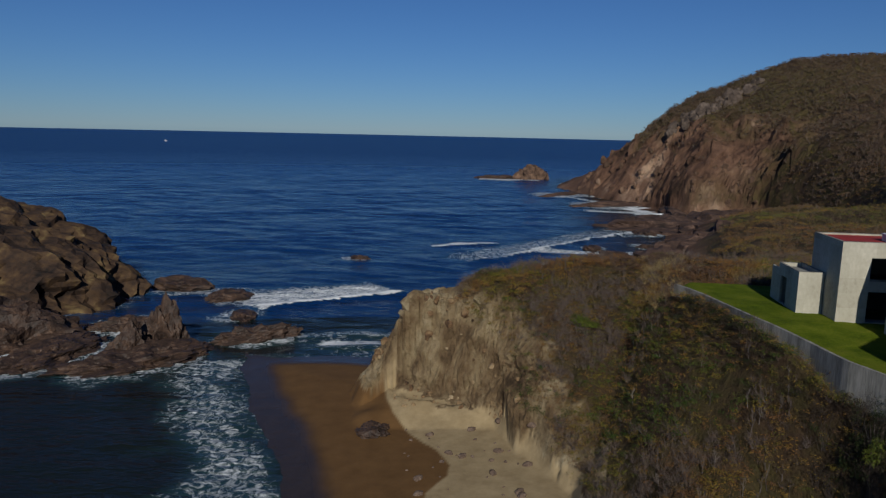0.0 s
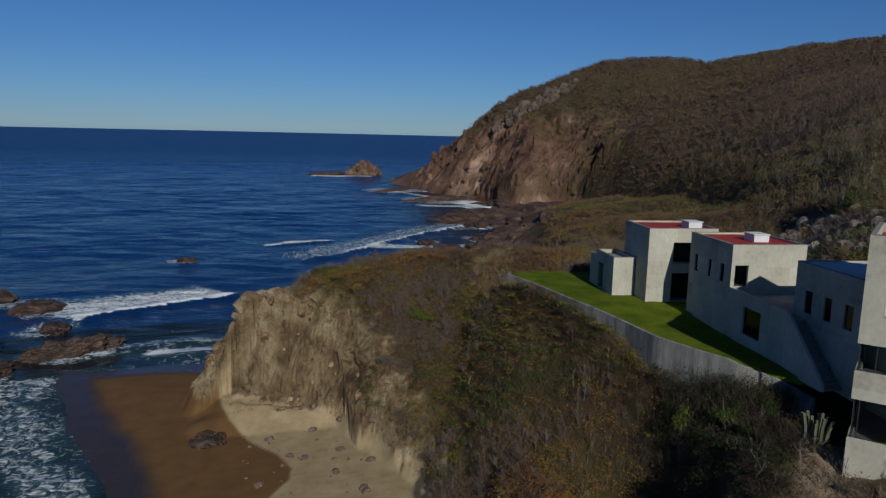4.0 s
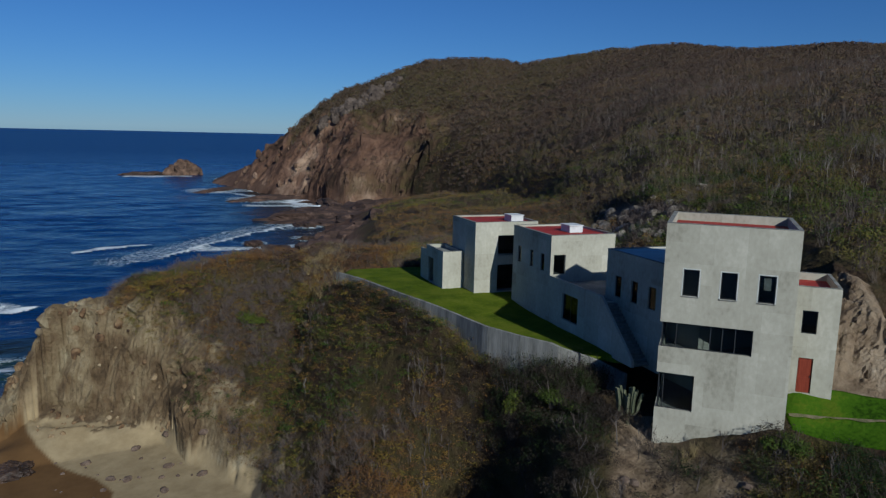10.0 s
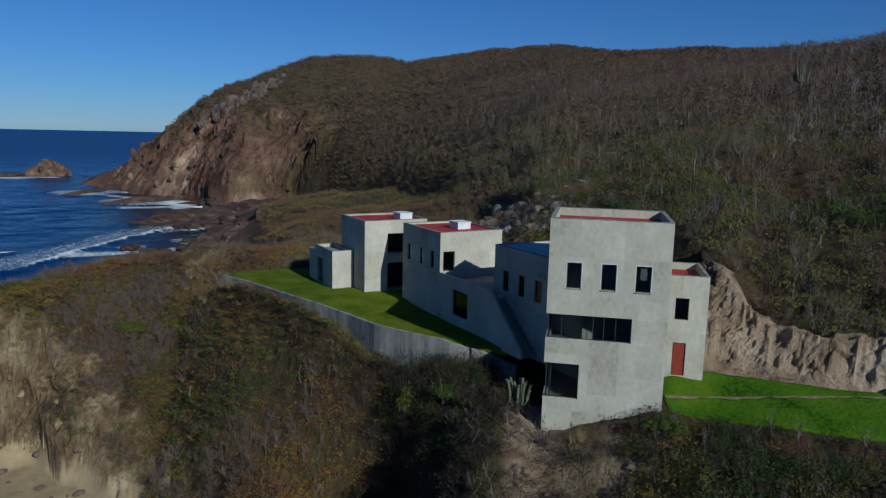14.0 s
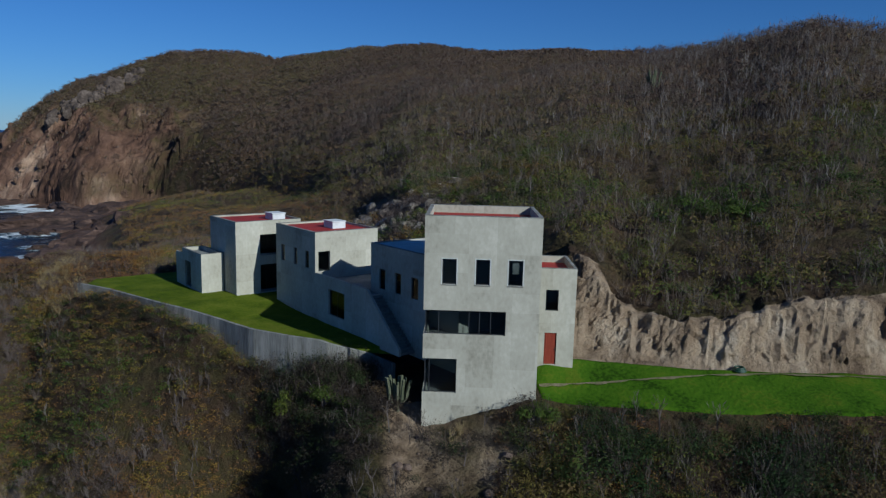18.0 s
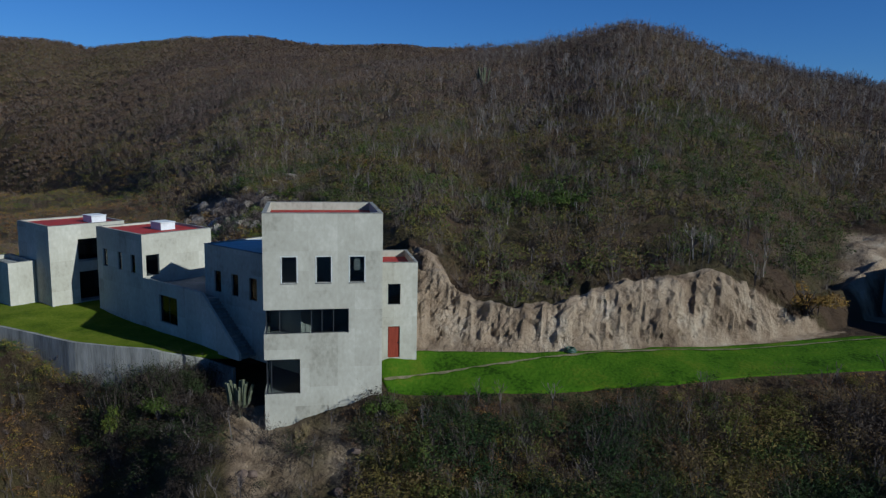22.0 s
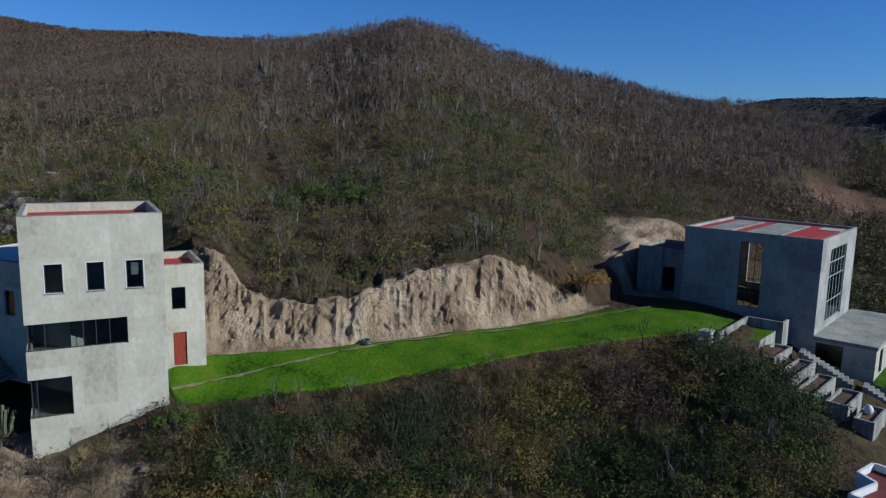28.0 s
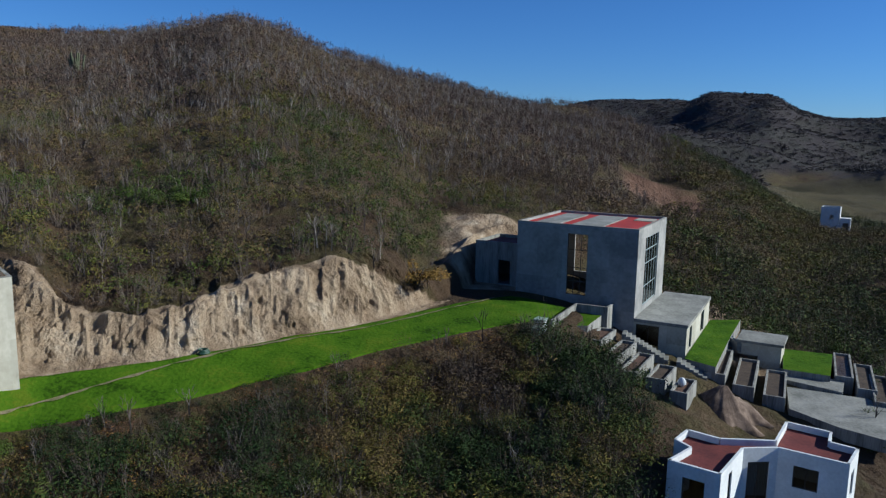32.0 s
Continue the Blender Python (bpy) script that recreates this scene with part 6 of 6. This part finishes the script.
def inset(pts, d):
    """The outline moved inwards by d."""
    n = len(pts)
    turn = 1 if sum(pts[i][0] * pts[(i + 1) % n][1] - pts[(i + 1) % n][0] * pts[i][1] for i in range(n)) > 0 else -1
    out = []
    for i in range(n):
        p, q, r = (Vector(pts[k % n]) for k in (i - 1, i, i + 1))
        a, b = (q - p).normalized(), (r - q).normalized()
        na, nb = Vector((-a.y, a.x)) * turn, Vector((-b.y, b.x)) * turn
        m = (na + nb) / max(1 + na.dot(nb), 0.3)
        out.append(tuple(q + m * d))
    return out


WH_IN = inset(WH, 0.08)
for nm, z, mat, lab in (("roof", WZ1 - WZ0 - 0.42, M_BROWNRED, "red-brown roof coating inside a white parapet"), ("floor_slab", 1.2, M_FLOORIN, "")):
    bm = bmesh.new()
    top = [bm.verts.new((x - wc.x, y - wc.y, z)) for x, y in WH_IN]
    bot = [bm.verts.new((x - wc.x, y - wc.y, z - 0.2)) for x, y in WH_IN]
    bm.faces.new(top), bm.faces.new(bot[::-1])
    for i in range(len(WH)):
        j = (i + 1) % len(WH)
        bm.faces.new([top[i], bot[i], bot[j], top[j]])
    bmesh.ops.triangulate(bm, faces=bm.faces)
    part(nm, bm, mat, house, lab)

# far white house in the valley
vh = thing("valley_house", pose(215, -104.5, 8.0, 0, 0, -28), "small white flat-roofed house in the valley", "house")
shell(vh, 6, 5, 0, 7.4, 6.9, 0.25, wall_mat=M_WHITE, roof_mat=M_SLAB, left_holes=[(1.6, 2.6, 3.8, 5.2)], front_holes=[(3.6, 4.8, 1, 3)], floors=(0.5,), roof_label="grey flat roof")
part("porch", boxes((0.5, 3.2, -2.9, -0.01, 0, 4.4)), M_WHITE, vh, "white lower porch block")
# the porch is solid: a dark panel paints the doorway's shaded inside
part("porch_shade_panel", boxes((0.44, 0.499, -2.3, -0.9, 0.5, 3.0)), M_DARKFRAME, vh, "dark panel standing in for the porch doorway's shade")

# ---- cacti and single plants ----
M_STRAW = foliage_material("straw", [(0.0, (0.2, 0.15, 0.07)), (1.0, (0.28, 0.22, 0.11))], (0.26, 0.2, 0.1))
M_CACTUS = material("cactus_skin", [(0.05, 0.058, 0.03), (0.09, 0.098, 0.055), (0.14, 0.135, 0.09)], 2.5, 0.8, 0.4, streak=(1, 1, 0.3))


def cactus(m, height, arms, seed, label):
    """A candelabra cactus: ribbed columns rising from a short trunk."""
    t = thing("cactus", m, label, "cactus", "candelabra cacti")
    rg = random.Random(seed)

    def column(path, r0, name):
        bm = bmesh.new()
        rings = []
        for k, p in enumerate(path):
            u = k / (len(path) - 1)
            r = r0 * (1 - 0.15 * u) if k < len(path) - 1 else r0 * 0.25
            rings.append([bm.verts.new((p[0] + r * (1 + (0.18 if a % 2 else -0.1)) * math.cos(a * math.pi / 6), p[1] + r * (1 + (0.18 if a % 2 else -0.1)) * math.sin(a * math.pi / 6), p[2])) for a in range(12)])
        for a, b in zip(rings, rings[1:]):
            for i in range(12):
                bm.faces.new([a[i], a[(i + 1) % 12], b[(i + 1) % 12], b[i]])
        bm.faces.new(rings[-1]), bm.faces.new(rings[0][::-1])
        part(name, bm, M_CACTUS, t)

    column([(0, 0, -0.3), (0, 0, height * 0.12), (0, 0, height * 0.26)], height * 0.045, "trunk")
    for i in range(arms):
        a = i / arms * 6.283 + rg.uniform(-0.3, 0.3)
        out = height * rg.uniform(0.08, 0.28)
        z0 = height * rg.uniform(0.12, 0.25)
        zt = height * rg.uniform(0.7, 1.0)
        c, s = math.cos(a), math.sin(a)
        column([(0, 0, z0), (c * out * 0.6, s * out * 0.6, z0 + height * 0.08), (c * out, s * out, z0 + height * 0.2), (c * out * 1.05, s * out * 1.05, (z0 + zt) / 2 + height * 0.08), (c * out * 1.3, s * out * 1.3, zt), (c * out * 1.3, s * out * 1.3, zt + 0.05)], height * 0.042, "arm")
    return t


def ground_at(az, r):
    x, y = bearing(az, r)
    return float(x), float(y), float(land(np.array([x]), np.array([y]))[0])


x, y, z = ground_at(-41.8, 45.3)
cactus(pose(x, y, z), 2.4, 17, 3, "many-armed grey-green cactus at the end of the retaining wall")
x, y, z = ground_at(-60.7, 158)
cactus(pose(x, y, z), 4.8, 9, 5, "tall pale candelabra cactus on the hillside")


def shrub(name, az, r, wide, high, tone, leaves, seed, label, lift=0.0):
    """A single leafy shrub with its stems."""
    x, y, z = ground_at(az, r)
    rg = np.random.default_rng(seed)
    t = thing(name, pose(x, y, z + lift), label, "shrub")
    for nm, cl, mat in (("foliage", clump(rg, leaves * 3, 1, 0, 0.034), M_SCRUB), ("woody_stem", clump(rg, 0, 1, 26, 0.1), M_BARE)):
        V, F, T = cl
        me = mesh_np(nm, V * np.array([wide, wide, high]), F, (mat,))
        weights(me, "tone", np.clip(tone + np.maximum(T, -0.3), 0, 1))
        o = new(nm, me)
        o.parent = t
    return t


shrub("ochre_bush", -85.3, 63.5, 4.6, 3.0, 0.47, 900, 21, "broad ochre-leaved bush at the end of the bank")
shrub("green_bush", -32.6, 50.2, 2.0, 4.0, 0.8, 700, 22, "fresh green bush against the retaining wall")
shrub("dark_bush", -36.0, 48.0, 3.4, 2.2, 0.9, 700, 23, "dark green bush below the retaining wall")
shrub("dark_bush", -53.5, 42.2, 2.6, 2.4, 0.92, 700, 24, "dark green bush beside the tower's foot")
shrub("promontory_bush", -11.2, 79, 4.4, 1.7, 0.82, 900, 25, "fresh green bush on the promontory's brow")
shrub("hillside_bush", -64.2, 74, 5.0, 2.8, 0.93, 900, 26, "glossy green bush on the hillside")
shrub("hillside_bush", -67.5, 72, 5.0, 2.6, 0.93, 900, 27, "glossy green bush on the hillside")

# broken blocks standing out of the promontory's bare face
M_CLIFF = material("tan_cliff_rock", [(0.04, 0.024, 0.014), (0.135, 0.080, 0.040), (0.23, 0.160, 0.085), (0.36, 0.285, 0.175)], 0.35, 0.95, 0.9, detail=10, fine=6, bump_dist=0.35)
rnd = random.Random(17)
spots = []
while len(spots) < 130:
    x, y, z = ground_at(rnd.uniform(-9, 5.5), rnd.uniform(74, 91))
    if 2.4 < z < 14.6 and x < (10 if z < 9 else 6) + rnd.uniform(-2, 2):
        s_ = rnd.choice((0.1, 0.14, 0.18, 0.24, 0.32, 0.42)) * (0.6 if z < 4.5 else 1)
        spots.append((x, y, z - s_ * 0.6, s_, rnd.uniform(0.8, 1.6)))
blocks_on("cliff_face", (0, 86, 0), "bare tan cliff face of fractured rock on the promontory", "cliff", spots, kinds_of(9, 500, M_CLIFF, 2, 1.0), rnd)

# rubble and stones at the tower's foot
rnd = random.Random(9)
for i in range(24):
    x, y, z = ground_at(rnd.uniform(-52, -41), rnd.uniform(37.5, 43.2))
    s_ = rnd.choice((0.06, 0.08, 0.1, 0.14, 0.24))
    rock("stone", (x, y, z + s_ * 0.25), (s_ * 1.3, s_, s_ * 0.8), 300 + i, M_SOIL, "loose brown stone at the foot of the tower", "stone", "stones below the tower", rnd.uniform(0, 360), 2, 0.6)
for i in range(40):
    x, y, z = ground_at(rnd.uniform(-8, 3), rnd.uniform(62, 77))
    s_ = rnd.choice((0.08, 0.1, 0.14, 0.2, 0.32))
    z = min(z, 4.5)
    rock("fallen_stone", (x, y, z + s_ * 0.2), (s_ * 1.4, s_, s_ * 0.8), 400 + i, M_SOIL, "fallen stone on the sand below the cliff", "stone", "stones fallen from the cliff", rnd.uniform(0, 360), 2, 0.6)
x, y = bearing(5.2, 77.5)
for i in range(7):
    s_ = rnd.uniform(0.4, 0.9)
    rock("beach_rock", (float(x) + rnd.uniform(-1.8, 1.2), float(y) + rnd.uniform(-1.5, 1), 0.9), (s_ * 1.4, s_, s_ * 0.6), 450 + i, M_ROCKDARK, "dark wet rock on the damp sand", "stone", "dark rocks on the sand", rnd.uniform(0, 360), 3, 0.6)

# pale drain running down the rubble cut
M_DRAIN = material("pale_drain_concrete", [(0.38, 0.37, 0.34), (0.52, 0.51, 0.48)], 1.5, 0.85, 0.2)
drain = thing("drain_channel", pose(*ground_at(-37.4, 88)), "pale concrete drain channel down the rubble cut", "drain")
base = Vector(ground_at(-37.4, 88))
stops = [Vector(ground_at(a, r)) + Vector((0, 0, 0.35)) for a, r in ((-37.2, 86), (-37.8, 90), (-38.5, 95), (-39.0, 99), (-39.9, 100), (-40.7, 100.5))]
for a, b in zip(stops, stops[1:]):
    d = b - a
    ob = part("slab", boxes((0, d.length, -0.55, 0.55, -0.4, 0.1)), M_DRAIN, drain)
    ob.matrix_local = Matrix.Translation(a - base) @ d.to_track_quat("X", "Z").to_matrix().to_4x4()

# tufts of dry grass
for k, (az_, r_) in enumerate([(-47.0, 42.6), (-46.4, 42.4), (-51.5, 42.6)]):
    x, y, z = ground_at(az_, r_)
    V, F, T = clump(np.random.default_rng(60 + k), 0, 1.0, 60, 0.1, 1.0)
    me = mesh_np("grass_tuft", V * np.array([1.2, 1.2, 1.0]), F, (M_STRAW,))
    weights(me, "tone", np.full(len(V), 0.5))
    o = new("grass_tuft", me)
    o.matrix_world = pose(x, y, z - 0.05)
    tagged(o, "tuft of dry straw-coloured grass at the tower's foot", "grass", "dry grass tufts")

# dry grass along the lawn's far edge
P = spread_on(1500, -31, -15.5, 73, 97, lambda x, y, z, az, r: (z > 13) & clear_of_house(x, y, az, r) & (fbm(x * 0.2, y * 0.2, 2, 128) > -0.2), grng)
hs = np.stack([grng.uniform(0.9, 1.6, len(P)), grng.uniform(0.5, 1.0, len(P))], 1)
scatter("dry_grass", P, [clump(grng, 10, 0.9, 22, 0.08, 1.0) for _ in range(3)], hs, grng.uniform(0.2, 0.8, len(P)), M_STRAW, "golden dry grass along the lawn's far edge", "grass", grng)

# fishing boat far out
boat = thing("boat", pose(*[float(v) for v in bearing(20.9, 1650)], 0, 0, 0, 40), "small white boat far out at sea", "boat")
part("hull", boxes((-3, 3, -1.1, 1.1, -0.4, 1.2), bevel=0.3), M_WHITE, boat)
part("cabin", boxes((-1.4, 0.6, -0.8, 0.8, 1.2, 3.0), bevel=0.1), M_WHITE, boat)
